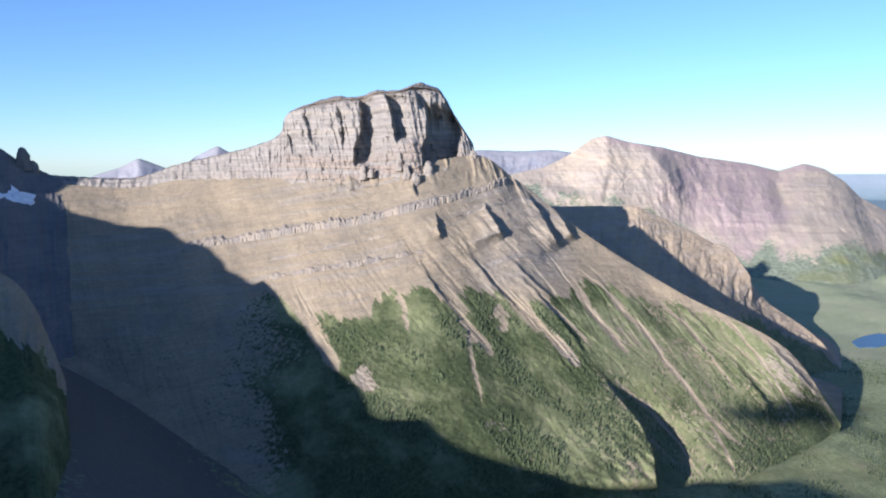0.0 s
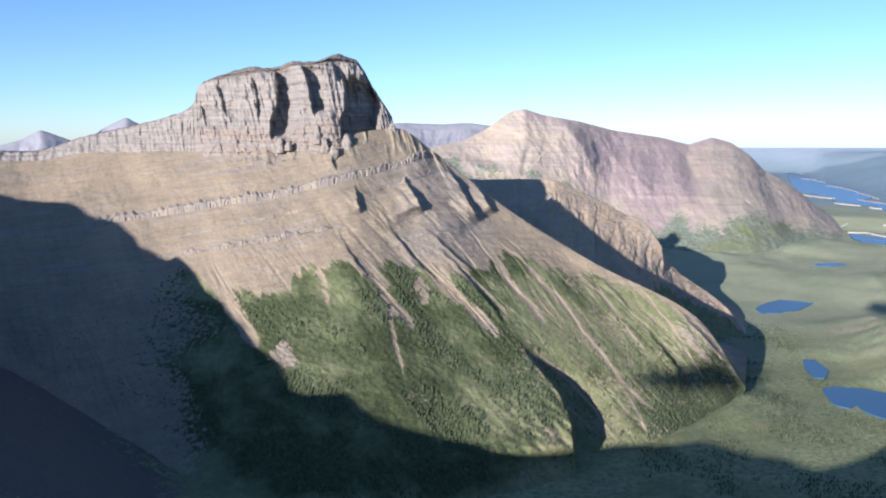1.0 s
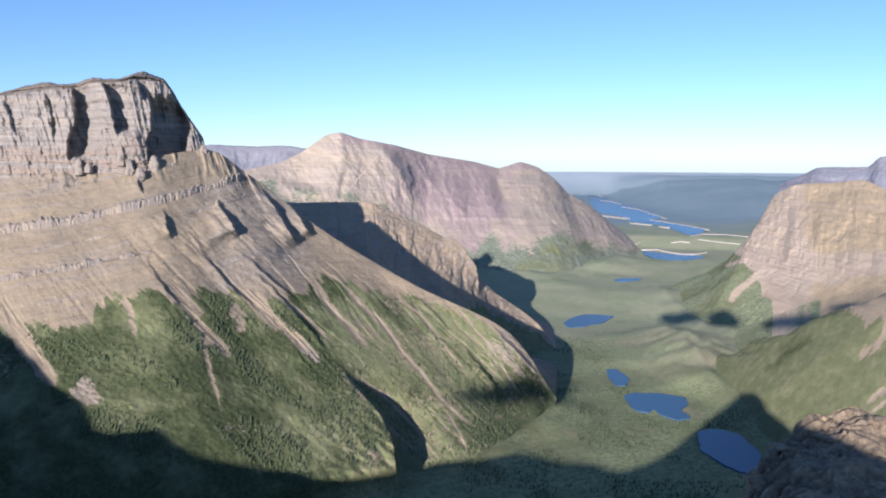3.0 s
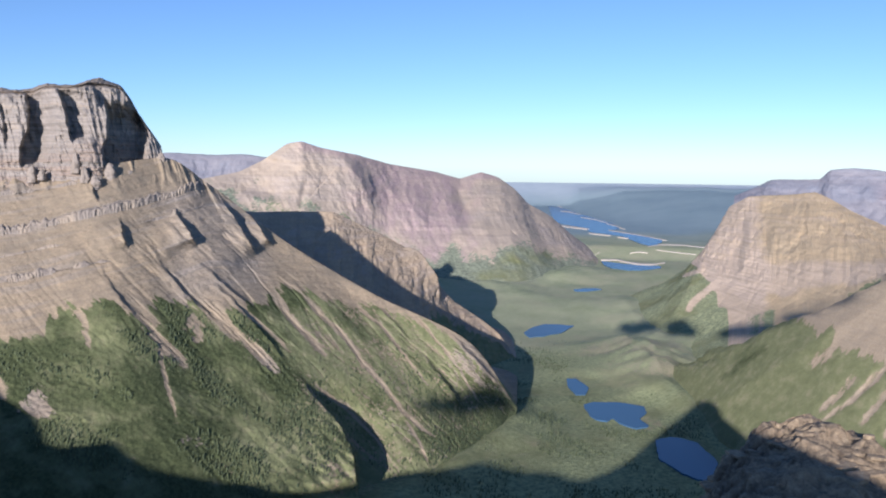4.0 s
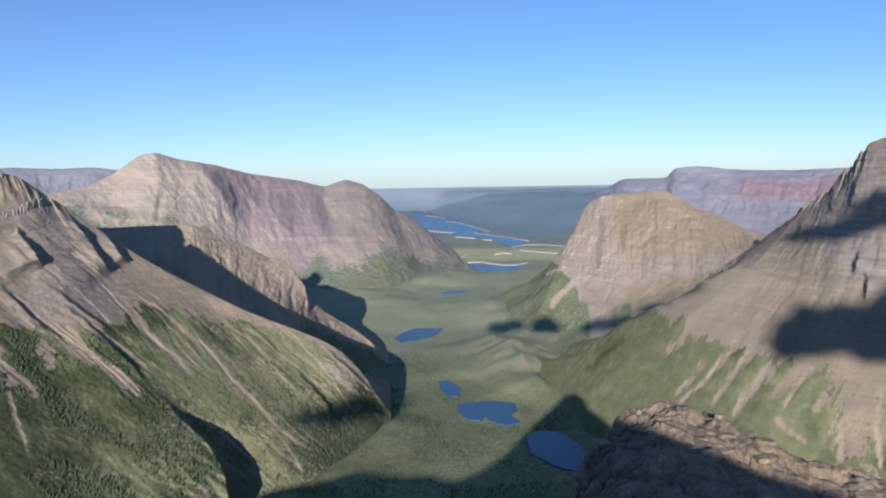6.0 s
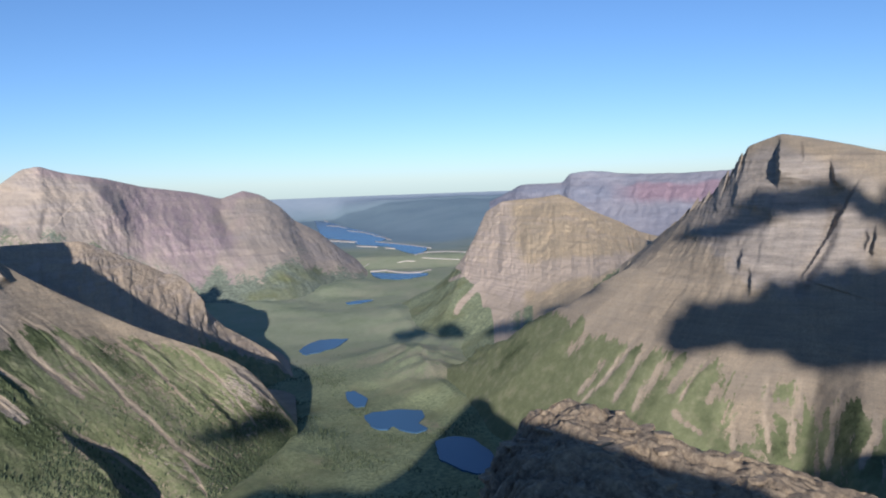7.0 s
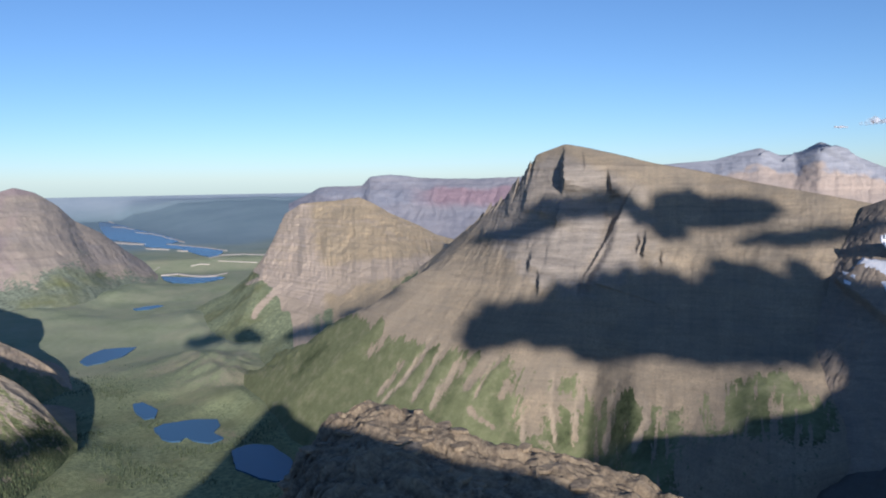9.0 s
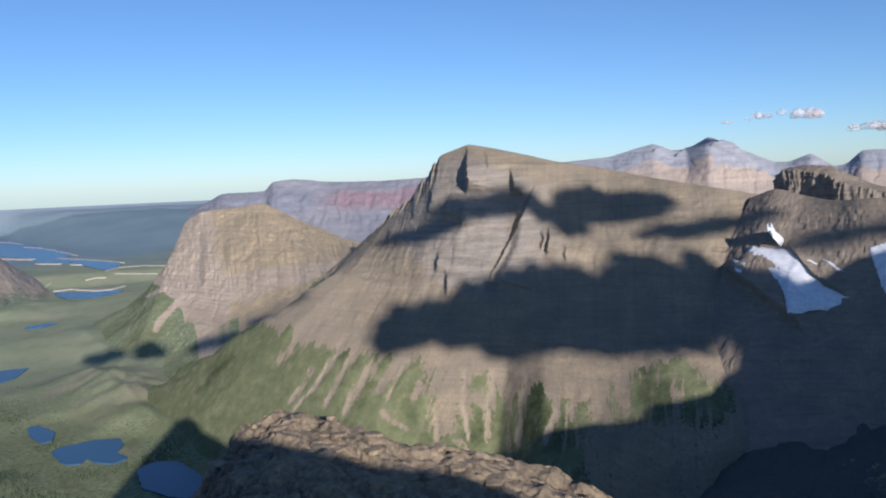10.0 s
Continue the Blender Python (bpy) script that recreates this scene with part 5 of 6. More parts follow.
# the ridge that the lookout stands on: sideways from the sun's line, height of its crest
HOME = [(-980, 210), (-830, 140), (-808, 100), (-796, 72), (-771, 61), (-730, 54.5), (-674, 56), (-654, 47), (-631, 45), (-612, 37), (-585, 24), (-560, 17), (-536, 9.6), (-525, -2), (-506, -4.3), (-482, -15.7), (-458, -28), (-441, -37), (-414, -50), (-394, -65), (-385, -67), (-365, -63), (-356, -69), (-340, -78), (-329, -82), (-300, -87), (-263, -90), (-245, -87), (-227, -82), (-193, -74), (-180, -71), (-142, -72), (-93, -74), (-76, -68), (-58, -54), (-43, -38), (-12, -6), (-6, 0.9), (0.9, 1.6), (2.1, 1.3), (2.6, 1.15), (3.1, 0.85), (3.9, 0.7), (4.7, 0.25), (5.6, 0.05), (7.0, -0.3), (8.5, -1.2), (10, -3.5), (14, -11), (37, -28), (65, -57), (140, -75), (225, -63), (240, -57), (251, -45), (265, -41), (306, -40.5), (316, -33), (334, -31), (360, -26), (370, -20), (386, -14), (404, 10), (454, 40), (560, 80)]


def make_home_ridge():
    top = mountain("ridge", "dark home ridge in its own shade")
    turn = radians(SUN_BEARING - 180)
    side, ahead = np.array([math.cos(turn), -math.sin(turn), 0]), np.array([math.sin(turn), math.cos(turn), 0])
    l = np.concatenate([np.linspace(-980, -45, 260), np.linspace(-44, 40, 240), np.linspace(42, 560, 160)])
    z = np.interp(l, [h[0] for h in HOME], [h[1] for h in HOME])
    near = np.exp(-(l / 40) ** 2)
    crest = side * l[:, None] + ahead * -8 + np.array([0, 0, 1]) * (z + EYE)[:, None]
    foot_a = np.interp(l, [-980, -400, -314, -241, -150, 0, 200, 560], [80, 90, 115, 150, 200, 230, 230, 160])
    foot = side * l[:, None] + ahead * foot_a[:, None]
    fb, fr = np.degrees(np.arctan2(foot[:, 0], foot[:, 1])), np.hypot(foot[:, 0], foot[:, 1])
    foot[:, 2] = np.minimum(floor_height(fb, fr), z - 60) + EYE - 6
    back = crest - ahead * 420 + np.array([0, 0, -1]) * 330
    s = np.linspace(0, 1, 60)[:, None, None]
    s2 = np.linspace(0, 1, 140)[1:, None, None]
    P = np.concatenate([back * (1 - s) + crest * s, crest * (1 - s2) + foot * s2])
    n = normals(P)
    v = np.concatenate([s[:, 0, 0] - 1, s2[:, 0, 0]])[:, None]
    d = fbm(P[..., 0] / 45, P[..., 1] / 45, P[..., 2] / 45, 5) * 6 * step(0.0, 0.15, np.abs(v)) * step(10, 60, np.hypot(P[..., 0], P[..., 1]))
    d += fbm(P[..., 0] / 25, P[..., 1] / 25, 0 * d, 3) * 2.5 * (np.abs(v) < 0.15) * step(25, 60, np.hypot(P[..., 0], P[..., 1]))
    P = P + n * d[..., None]
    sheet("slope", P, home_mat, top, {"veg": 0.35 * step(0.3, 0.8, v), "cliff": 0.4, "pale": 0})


make_home_ridge()


# ------------------------------------------------------------------ lakes
def shore_bar(points, thick, height):
    """A low pale gravel bar along a line of sight points (bearing, height angle), as deep as thick degrees at its middle."""
    t = np.linspace(0, 1, 40)
    b, e = (np.interp(t, np.linspace(0, 1, len(points)), [p[k] for p in points]) for k in (0, 1))
    half = thick * 0.32 * np.sqrt(np.clip(1 - (2 * t - 1) ** 4, 0.02, 1)) * (1 + 0.6 * perlin(t * 9, 0 * t + b[0], 0 * t))
    rows = []
    for k, z in ((1.1, -2.0), (1.0, 0.2), (0.4, 0.7), (-0.4, 0.7), (-1.0, 0.2), (-1.1, -2.0)):
        level = height + 0 * b
        for _ in range(12 if height == 0 else 0):  # on dry ground: follow its height
            level = 0.5 * level + 0.5 * floor_height(b, np.minimum(level if level[0] < 0 else -215 + 0 * b, -150) / np.tan(np.radians(e - k * half)))
        rows.append(spot(b, level / np.tan(np.radians(e - k * half)), level + z + (1.0 if height == 0 else 0)))
    return tagged(sheet("sandbar", np.stack(rows), shore_mat, marks={"veg": 0, "cliff": 0, "pale": 0.3}), "low pale gravel bar at the lake shore", "sandbar", "gravel bars of the far lakes")


def far_shape(points, height):
    """Bearings and ranges at which lines of sight of (bearing, height angle) meet a level."""
    return [(b, height / math.tan(radians(e))) for b, e in points]


def lake(outline, height, label, shore=0):
    """A flat sheet of water inside an outline of (bearing, range)."""
    p = spot(*np.array([(b, r, height) for b, r in outline], float).T)
    p = np.concatenate([p, p[:1]])
    w = np.linspace(0, 1, len(p))
    t = np.linspace(0, 1, 140, endpoint=False)
    x, y = (np.interp(t, w, p[:, k]) for k in (0, 1))
    for _ in range(7):
        x, y = ((np.roll(a, 1) + a * 2 + np.roll(a, -1)) / 4 for a in (x, y))
    c = np.array([x.mean(), y.mean()])
    size = np.hypot(x - c[0], y - c[1]).mean()
    k = 1 + 0.06 * perlin(t * 14, 0 * t + height, 0 * t) + 0.04 * perlin(t * 37, 0 * t + height, 0 * t)
    x, y = c[0] + (x - c[0]) * k, c[1] + (y - c[1]) * k
    top = tagged(new("lake"), label, "lake")
    for part_name, grow, dz, mat in (("water", 1.0, 0.0, water_mat), ("shore", 1.0 + shore, -0.5, shore_mat)):
        if part_name == "shore" and not shore:
            continue
        me = bpy.data.meshes.new(part_name)
        co = [(c[0] + (a - c[0]) * grow, c[1] + (e - c[1]) * grow, height + EYE + dz) for a, e in zip(x, y)]
        co += [(a, e, z - 3) for a, e, z in co]
        m = len(x)
        me.from_pydata(co, [], [tuple(range(m))] + [(i, i + m, (i + 1) % m + m, (i + 1) % m) for i in range(m)])
        me.materials.append(mat)
        new(part_name, me).parent = top


POND = [(30.6, 1612), (31.3, 1630), (32.2, 1640), (32.6, 1625), (31.7, 1598), (30.9, 1594)]
shore_mat = mountain_stuff("pale_shore", (0.68, 0.64, 0.56), (0.4, 0.36, 0.3), (0.3, 0.3, 0.2))
lake([(27.2, 1244), (27.8, 1295), (29.0, 1332), (29.8, 1381), (30.8, 1375), (30.8, 1324), (30.0, 1264), (28.6, 1226), (27.6, 1215)], -255, "small blue valley lake among meadows")
lake([(30.3, 977), (30.9, 982), (31.9, 943), (31.7, 913), (31.0, 908), (30.4, 943)], -255, "small blue pond in the valley")
lake([(31.5, 868), (32.4, 886), (33.9, 888), (35.7, 882), (36.0, 859), (35.4, 834), (36.2, 813), (35.2, 801), (34.2, 813), (33.6, 830), (33.2, 816), (32.2, 825)], -255, "blue valley lake with an indented shore")
lake([(36.6, 767), (37.4, 786), (39.3, 779), (40.7, 736), (41.2, 698), (40.2, 679), (38.8, 687), (36.9, 719)], -255, "dark lake lying in the shadow of the peak")
narrow = far_shape([(32.47, -6.38), (33.71, -6.5), (34.96, -6.58), (36.45, -6.58), (36.53, -6.74), (35.52, -6.87), (34.39, -6.92), (33.18, -6.8), (32.58, -6.59)], -227.4)
lake(narrow, -227.4, "narrow blue lake with a pale far shore")
reservoir = far_shape([(28.6, -2.53), (29.63, -2.69), (30.89, -3.17), (32.6, -3.58), (33.91, -4.06), (33.02, -4.28), (34.78, -4.49), (36.86, -4.83), (36.37, -5.05), (35.64, -5.23), (34.77, -4.97), (33.77, -4.58), (32.77, -4.51), (31.65, -4.39), (31.34, -4.1), (30.38, -3.95), (29.43, -3.8), (28.89, -3.26)], -206)
lake(reservoir, -206, "long blue reservoir with pale shores below forested hills")
lake(POND, -238.8, "shallow pale pond in the middle valley")


# ------------------------------------------------------------------ clouds
def cloud_stuff():
    m, tree, bsdf = nodes_of("cloud_white")
    bsdf.inputs["Base Color"].default_value = (0.85, 0.86, 0.88, 1)
    bsdf.inputs["Roughness"].default_value, bsdf.inputs["Specular IOR Level"].default_value = 1.0, 0.0
    return m


cloud_mat = cloud_stuff()


def wisp_stuff():
    m, tree, bsdf = nodes_of("cloud_wisp")
    bsdf.inputs["Base Color"].default_value = (0.78, 0.74, 0.76, 1)
    bsdf.inputs["Roughness"].default_value, bsdf.inputs["Specular IOR Level"].default_value = 1.0, 0.0
    link(tree, ramp(tree, noise_node(tree, 0.03, 3, 0.5), [(0.3, (0.0, 0.0, 0.0)), (0.7, (0.45, 0.45, 0.45))]), bsdf.inputs["Alpha"])
    return m


wisp_mat = wisp_stuff()


def cloud(centre, wide, tall, seed, lumps=7, thin=False):
    """A small flat-based cumulus of overlapping lumps, wide across the sun's line."""
    r = random.Random(seed)
    turn = radians(SUN_BEARING - 180)
    side, ahead = np.array([math.cos(turn), -math.sin(turn), 0]), np.array([math.sin(turn), math.cos(turn), 0])
    top = tagged(new("cloud"), "small white cumulus cloud in a clear sky", "cloud", "fair weather clouds")
    for k in range(lumps):
        f = (k + 0.5) / lumps * 2 - 1
        c = np.array(centre) + side * wide * f * 0.8 + ahead * r.uniform(-0.3, 0.3) * wide + np.array([0, 0, 1]) * tall * r.uniform(-0.25, 0.35)
        size = (1 - 0.55 * f * f) * r.uniform(0.75, 1.1)
        th = np.linspace(0, 2 * np.pi, 24, endpoint=False)[None, :] + np.zeros((14, 1))
        ph = np.linspace(0.02, np.pi - 0.02, 14)[:, None] + 0 * th
        a, e, h = np.sin(ph) * np.cos(th), np.sin(ph) * np.sin(th), np.cos(ph)
        bump = 1 + 0.3 * fbm(a * 1.6 + seed, e * 1.6 + k, h * 1.6, 3)
        rad = wide / lumps * 2.3
        P = c + (side * (a * rad)[..., None] + ahead * (e * rad)[..., None] + np.array([0, 0, 1]) * (np.maximum(h, -0.45) * tall)[..., None]) * (bump * size)[..., None]
        sheet("lump", P, wisp_mat if thin else cloud_mat, top, closed=True)


def cloud_before_sun(b, r, z, wide, tall, seed, far=1900.0, lumps=7):
    p = spot(np.array([b]), np.array([r]), np.array([z]))[0] + np.array(TO_SUN) * far
    cloud(p, wide, tall, seed, lumps)


cloud_before_sun(35.2, 1290, -252, 33, 17, 1, lumps=4)
cloud_before_sun(38.0, 1270, -250, 24, 18, 2, lumps=3)
cloud_before_sun(42.0, 1230, -245, 38, 16, 3, lumps=4)
cloud_before_sun(45.0, 1190, -215, 18, 9, 5, lumps=3)
cloud_before_sun(24.6, 800, -238, 36, 11, 4, lumps=4)
cloud_before_sun(58.5, 735, -137, 80, 40, 7, 1500)
cloud_before_sun(65.5, 708, -132, 95, 58, 8, 1500)
cloud_before_sun(72.0, 700, -124, 92, 60, 9, 1500)
cloud_before_sun(56.0, 850, -70, 40, 13, 10, 1500)
cloud_before_sun(61.0, 830, -42, 62, 19, 11, 1500)
cloud_before_sun(69.0, 825, -46, 75, 30, 12, 1500)
cloud_before_sun(76.0, 690, -112, 70, 46, 14, 1500)
cloud_before_sun(86.8, 715, -58, 48, 9, 15, 1500)
cloud_before_sun(77.0, 2045, 55, 34, 9, 16, 1500, 5)
cloud_before_sun(75.5, 795, -60, 60, 12, 13, 1500)
for b, r, z, wide, tall, seed in ((77.9, 2600, 125, 28, 4, 21), (79.9, 2600, 134, 52, 13, 22), (82.7, 2600, 135, 92, 19, 23), (86.8, 2600, 86, 105, 14, 24)):
    cloud(spot(np.array([b]), np.array([r]), np.array([z]))[0], wide, tall, seed, 9, True)

# ------------------------------------------------------------------ snow
snow_patch("broad old snowfield in a rocky hollow", [(78.77, 737.2, -80.0), (79.27, 743.5, -70.8), (81.56, 729.5, -73.5), (82.91, 715.1, -77.5), (85.34, 678.4, -102.6), (84.23, 670.4, -110.4), (81.55, 658.3, -110.2), (81.41, 679.9, -102.2), (80.52, 707.1, -87.9)], 1.6)
snow_patch("narrow tongue of old snow in a gully", [(80.29, 734.6, -52.8), (80.64, 731.0, -50.7), (80.88, 758.5, -59.6), (81.42, 745.0, -65.8), (81.28, 738.9, -69.6), (80.74, 725.9, -59.3)], 0.9)
snow_patch("old snow patch on the debris slope", [(86.34, 709.3, -69.5), (87.28, 711.1, -64.3), (88.26, 703.5, -68.7), (88.28, 681.2, -91.7), (87.3, 675.4, -99.7), (86.89, 687.7, -88.7)], 1.5)
snow_patch("shaded snow patch under the notched ridge", [(-29.2, 865, -15), (-27.98, 866.9, -17.5), (-27.54, 861.2, -23.9), (-26.7, 867, -27.1), (-26.79, 850.7, -35.5), (-27.73, 845.2, -32.8), (-29, 838, -28)])

snow_patch("small scrap of old snow among rocks", [(78.27, 741.9, -82.4), (78.98, 720.2, -82.9), (78.98, 714.4, -85.1), (78.34, 726.6, -83.6)], 0.7)
snow_patch("small scrap of old snow among rocks", [(78.34, 715.0, -86.1), (78.77, 711.9, -87.6), (78.76, 705.7, -89.2), (78.41, 709.7, -88.3)], 0.7)
snow_patch("small scrap of old snow among rocks", [(83.6, 713.7, -78.2), (84.23, 706.3, -81.0), (84.95, 695.7, -86.7), (84.49, 698.5, -85.4)], 0.7)

# ------------------------------------------------------------------ foreground outcrop
def outcrop_stuff():
    m, tree, bsdf = nodes_of("layered_argillite")
    fine = noise_node(tree, 6, 8, 0.72)
    broad = noise_node(tree, 0.8, 5, 0.6)
    col = ramp(tree, fine, [(0.3, (0.07, 0.055, 0.04)), (0.5, (0.22, 0.175, 0.12)), (0.7, (0.42, 0.345, 0.235))])
    col = mix(tree, ramp(tree, broad, [(0.4, (0, 0, 0)), (0.62, (1, 1, 1))]), col, ramp(tree, fine, [(0.3, (0.22, 0.165, 0.105)), (0.7, (0.45, 0.36, 0.24))]))
    lichen = noise_node(tree, 3.1, 6, 0.7)
    col = mix(tree, ramp(tree, lichen, [(0.6, (0, 0, 0)), (0.7, (0.7, 0.7, 0.7))]), col, (0.10, 0.10, 0.085))
    link(tree, col, bsdf.inputs["Base Color"])
    bsdf.inputs["Roughness"].default_value = 0.9
    b = tree.nodes.new("ShaderNodeBump")
    b.inputs["Strength"].default_value, b.inputs["Distance"].default_value = 0.7, 0.12
    link(tree, noise_node(tree, 5, 8, 0.75), b.inputs["Height"])
    link(tree, b.outputs[0], bsdf.inputs["Normal"])
    return m


outcrop_mat = outcrop_stuff()
ROCK_BACK = [(38.6, 20.5, -16), (40.2, 21, -8.6), (41.0, 22, -7.8), (42.6, 23.5, -7.65), (44.1, 25, -7.55), (46.5, 26, -7.3), (48.8, 25.5, -7.35), (52.0, 24.5, -7.75), (58.5, 23.5, -8.15), (64.6, 22.5, -8.45), (69.8, 21.5, -8.9), (76, 20.5, -9.8), (84, 20, -11)]
ROCK_FRONT = [(36.0, 17, -16), (37.4, 16, -9.5), (38.0, 15.5, -8.3), (39.5, 15, -7.8), (42, 14.5, -7.7), (45, 14, -7.7), (48.5, 13.5, -7.8), (53, 13, -7.9), (60, 12.5, -8.0), (67, 12, -8.2), (74, 11.5, -8.4), (81, 11.5, -8.8), (90, 11.5, -9.6)]


def make_outcrop():
    top = tagged(new("rock_outcrop"), "layered brown rock outcrop with cracked slabs, half in shade", "rock")
    P, s, up, v = loft([[(b, r + 5, z - 14) for b, r, z in ROCK_BACK], ROCK_BACK, ROCK_FRONT, [(b, r - 4, z - 12) for b, r, z in ROCK_FRONT]], 620, (24, 190, 30))
    x, y = P[..., 0], P[..., 1]
    lay = fbm(s / 7 + 3, up / 1.7 + 0.25 * perlin(s / 3, up / 3, 0 * s), 0 * x, 4)
    slab = np.floor(lay * 5) / 5
    soft = step(0.0, 0.25, lay * 5 - np.floor(lay * 5)) / 5
    crack = np.abs(fbm(s / 3.4, up / 1.1, 0 * x + 5, 3))
    on = step(0.9, 1.05, v) * (1 - step(1.98, 2.1, v))
    d = (slab + soft) * 0.32 * on + (step(0.0, 0.035, crack) - 1) * 0.22 * on + (blocks(s + 0.3 * lay, up, 2.6, 0.7) * 0.09 + blocks(s, up + 0.2 * lay, 1.1, 0.35, 7) * 0.05) * on + fbm(x / 0.9, y / 0.9, P[..., 2] / 0.9, 5) * 0.17 + fbm(x / 4, y / 4, 0 * x + 9, 2) * 0.15 * on
    side = 1 - on
    n = normals(P)
    P = P + np.array([0, 0, 1.0]) * d[..., None] + n * (side * fbm(x / 1.5, y / 1.5, P[..., 2] / 4, 4) * 0.5)[..., None]
    for part_name, a, e in (("back_face", 0, 25), ("slab_top", 24, 215), ("shaded_face", 214, P.shape[0])):
        sheet(part_name, P[a:e], outcrop_mat, top)
    r = random.Random(3)
    for k in range(60):  # loose slabs
        b, q = r.uniform(47.5, 72), r.uniform(0.04, 0.4)
        i = int(np.clip((b - 38.6) / (84 - 38.6), 0, 1) * 560) + 20
        j = 24 + int(q * 188)
        c = P[j, min(i, 619)]
        th = np.linspace(0, 2 * np.pi, 9, endpoint=False)[None, :] + np.zeros((4, 1))
        w, h = r.uniform(0.1, 0.3), r.uniform(0.06, 0.16)
        lev = np.array([0, 0.2, 0.85, 1.0])[:, None]
        rad = w * np.array([0.95, 1.05, 1.0, 0.05])[:, None] * (1 + 0.4 * perlin(np.cos(th) * 1.3 + k, np.sin(th) * 1.3, 0 * th))
        lean = r.uniform(-0.25, 0.25)
        X, Y = rad * np.cos(th) * r.uniform(0.9, 1.6), rad * np.sin(th)
        Q = np.stack([c[0] + X, c[1] + Y, c[2] - 0.05 + lev * h + lean * X], -1)
        ob = sheet("loose_slab", Q, outcrop_mat, closed=True)
        ob.data.polygons.foreach_set("use_smooth", np.zeros(len(ob.data.polygons), bool))
        tagged(ob, "flat loose stone slab lying on the outcrop", "stone", "loose slabs on the outcrop")


make_outcrop()


# ------------------------------------------------------------------ trees
def conifer_stuff():
    m, tree, bsdf = nodes_of("conifer_needles")
    g = tree.nodes.new("ShaderNodeNewGeometry")
    link(tree, ramp(tree, g.outputs["Random Per Island"], [(0.0, (0.06, 0.082, 0.05)), (0.6, (0.105, 0.135, 0.075)), (1.0, (0.15, 0.18, 0.09))]), bsdf.inputs["Base Color"])
    bsdf.inputs["Roughness"].default_value, bsdf.inputs["Specular IOR Level"].default_value = 0.9, 0.1
    return m


conifer_mat = conifer_stuff()


def forest(name, label, places, low, tall, seed):
    """Many small conifers, each a ragged two-tier spire, in one mesh."""
    g = np.random.default_rng(seed)
    n = len(places)
    h = g.uniform(low, tall, n)
    w = h * g.uniform(0.22, 0.36, n)
    a0 = g.uniform(0, 2 * np.pi, n)
    co, faces = [], []
    for rad, z, k in ((1.0, -0.12, 5), (0.55, 0.42, 5)):
        for i in range(k):
            a = a0 + i * 2 * np.pi / k + z
            q = rad * g.uniform(0.7, 1.25, n) * w
            co.append(places + np.stack([np.cos(a) * q, np.sin(a) * q, z * h], -1))
    co.append(places + np.stack([0 * h, 0 * h, h * 1.0], -1))
    co.append(places + np.stack([0 * h, 0 * h, h * 0.62], -1))
    V = np.stack(co, 1)
    tri = np.array([(i, (i + 1) % 5, 11) for i in range(5)] + [(5 + i, 5 + (i + 1) % 5, 10) for i in range(5)])
    T = (np.arange(n)[:, None, None] * V.shape[1] + tri[None]).reshape(-1, 3)
    me = bpy.data.meshes.new(name)
    me.vertices.add(V.shape[0] * V.shape[1])
    me.vertices.foreach_set("co", V.reshape(-1).astype(np.float32))
    me.loops.add(T.size)
    me.loops.foreach_set("vertex_index", T.reshape(-1).astype(np.int32))
    me.polygons.add(len(T))
    me.polygons.foreach_set("loop_start", np.arange(0, T.size, 3, dtype=np.int32))
    me.update(calc_edges=True)
    me.materials.append(conifer_mat)
    me.validate()
    return tagged(new(name, me), label, "forest", kind="stuff")


def valley_places(seed, count):
    g = np.random.default_rng(seed)
    b, r = g.uniform(20, 40, count), np.sqrt(g.uniform(560 ** 2, 1250 ** 2, count))
    p = spot(b, r, floor_height(b, r))
    keep = step(-0.1, 0.5, fbm(p[:, 0] / 60, p[:, 1] / 60, 0 * r + 31, 4)) * (1 - step(880, 1250, r)) > g.random(count)
    for lb, lr, size in LAKES:
        c = spot(np.array([lb]), np.array([lr]), np.array([-255.0]))[0]
        keep &= np.hypot(p[:, 0] - c[0], p[:, 1] - c[1]) > size
    return p[keep] + np.array([0, 0, 0.3])


forest("conifer_forest", "dark conifers scattered over the lower slope", slope_trees, 1.3, 3.0, 1)
forest("conifer_forest", "small conifers on the flat valley floor", valley_places(2, 26000), 1.2, 2.6, 2)

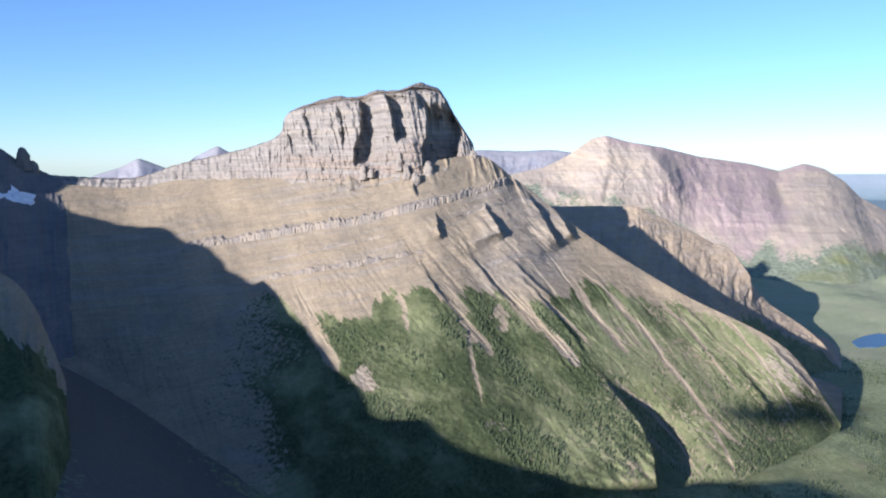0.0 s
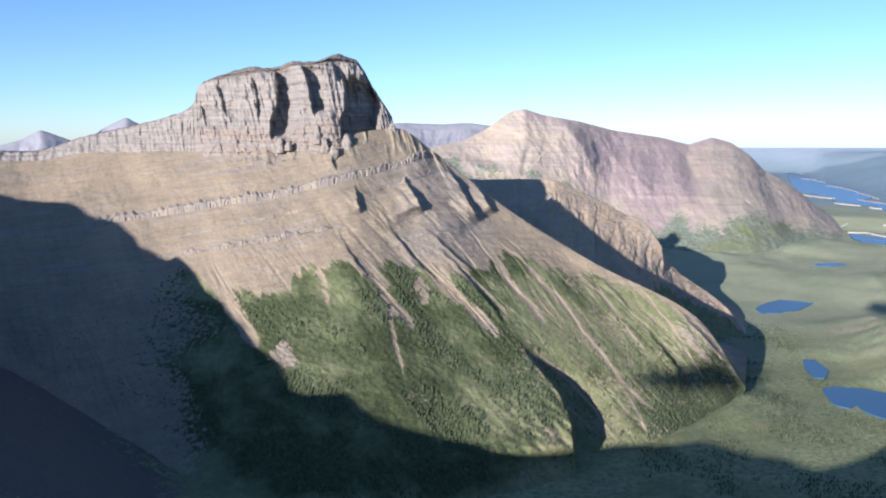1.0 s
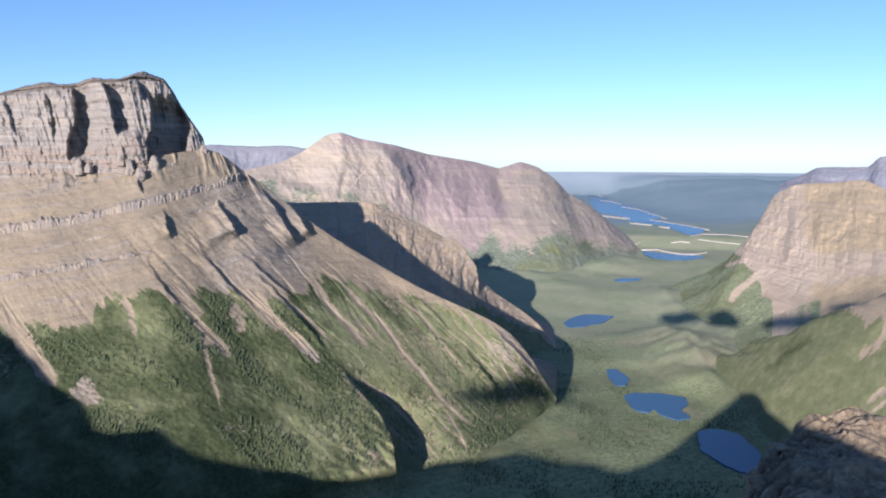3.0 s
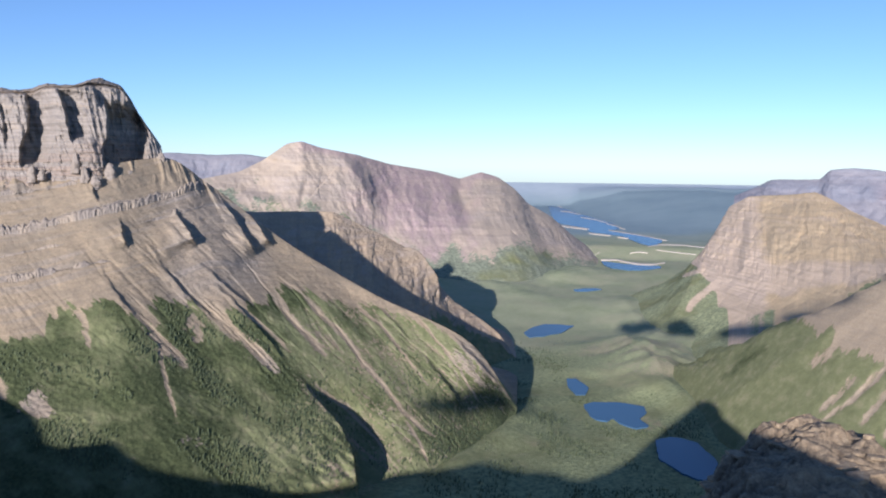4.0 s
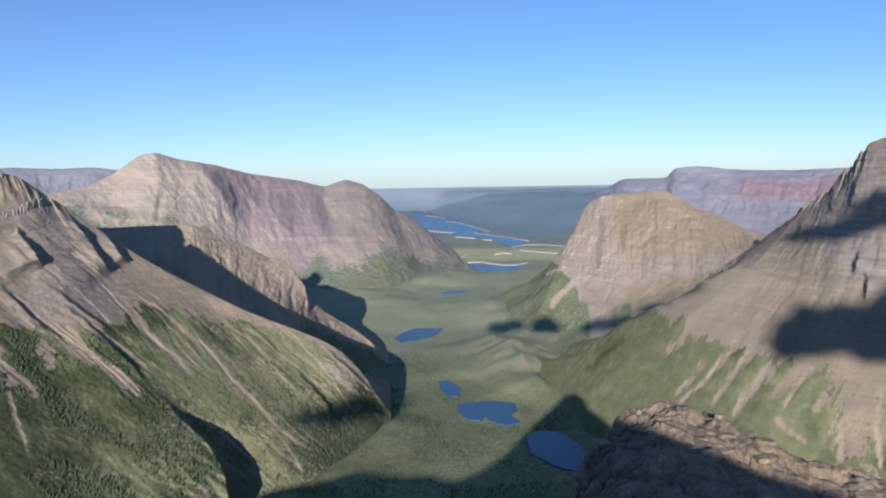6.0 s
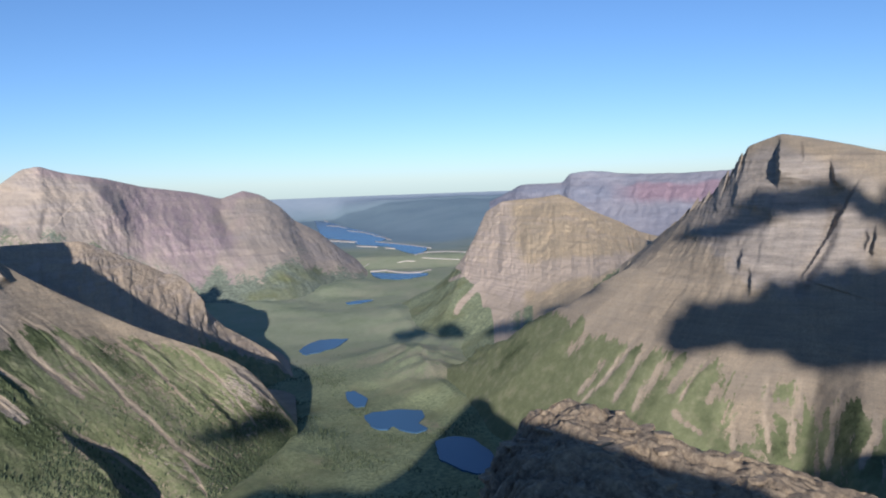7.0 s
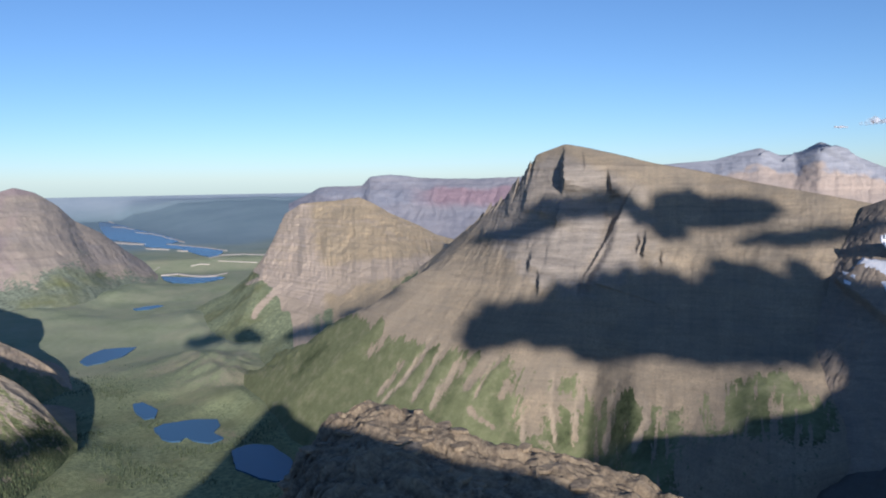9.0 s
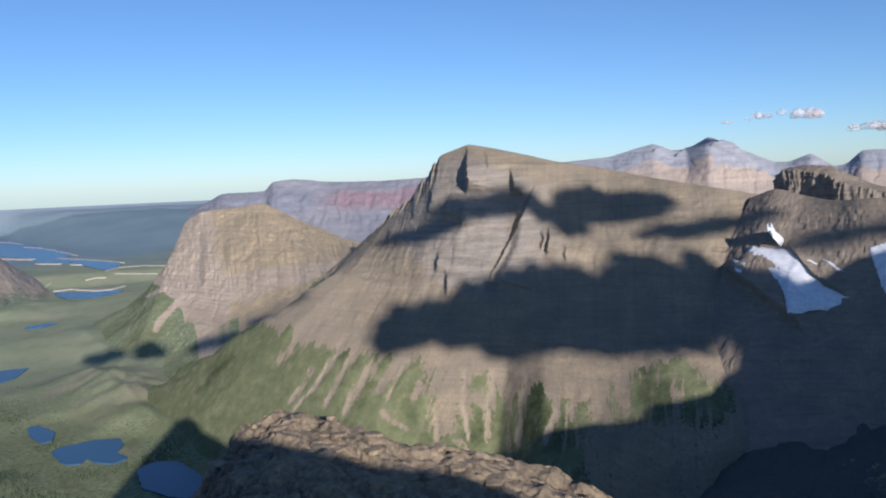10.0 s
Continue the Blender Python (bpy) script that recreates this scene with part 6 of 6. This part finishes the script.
for points, thick, height in (([(28.6, -2.49), (29.24, -2.52), (29.71, -2.73)], 0.10, -205.6), ([(29.54, -2.96), (30.26, -3.03), (31.01, -3.21)], 0.09, -205.6), ([(30.96, -3.37), (32, -3.52), (32.87, -3.75)], 0.09, -205.6), ([(32.79, -3.79), (33.43, -3.93), (34.07, -4.15)], 0.09, -205.6),
                              ([(32.9, -4.23), (34.18, -4.39), (35.58, -4.59), (36.86, -4.83)], 0.10, -205.6), ([(35.64, -5.31), (36.45, -5.14), (37.97, -5.13), (39.57, -5.25)], 0.09, 0), ([(36.2, -5.53), (37.4, -5.64), (38.84, -5.75)], 0.06, 0),
                              ([(29.51, -3.96), (30.58, -4.08), (31.62, -4.19)], 0.15, -205.6), ([(31.57, -4.47), (32.37, -4.54), (33.09, -4.6)], 0.06, -205.6), ([(34.42, -5.8), (35.07, -5.7), (35.63, -5.75)], 0.06, 0),
                              ([(32.47, -6.3), (33.52, -6.25), (34.32, -6.4), (35.21, -6.5), (36.01, -6.48), (36.82, -6.34)], 0.13, -227.0), ([(33.57, -4.69), (34.29, -4.76)], 0.05, -205.6), ([(31.92, -6.08), (32.41, -5.78)], 0.04, 0)):
    shore_bar(points, thick, height)


# ------------------------------------------------------------------ where the lookout stands
def make_ledge():
    """The rock ledge underfoot, rising behind to the crest and breaking off steeply ahead."""
    top = tagged(new("rock_ledge"), "broken brown rock ledge at the lookout", "rock")
    b, r = np.meshgrid(np.linspace(0, 360, 150, endpoint=False), np.concatenate([[0.0], np.geomspace(0.08, 17, 70)]))
    turn = radians(SUN_BEARING - 180)
    x, y = r * np.sin(np.radians(b)), r * np.cos(np.radians(b))
    ahead = x * math.sin(turn) + y * math.cos(turn)
    aside = x * math.cos(turn) - y * math.sin(turn)
    front = np.maximum(ahead, 0) * 1.0
    z = -1.75 - 1.25 * np.maximum(front - 1.6, 0) - 0.0 * front + 0.25 * np.clip(-ahead, 0, 8.5) - 1.5 * np.maximum(-ahead - 8.5, 0)
    z -= 1.15 * np.maximum(np.abs(aside) - 3.2, 0)
    lay = fbm(x / 1.6, y / 1.6, 0 * x + 2, 4)
    z += np.where(r > 0.5, (np.floor(lay * 6) / 6) * 0.35 + fbm(x / 0.5, y / 0.5, 0 * x, 4) * 0.06, 0)
    P = np.stack([x, y, z + EYE], -1)
    sheet("ledge_rock", P, outcrop_mat, top, closed=True)


make_ledge()
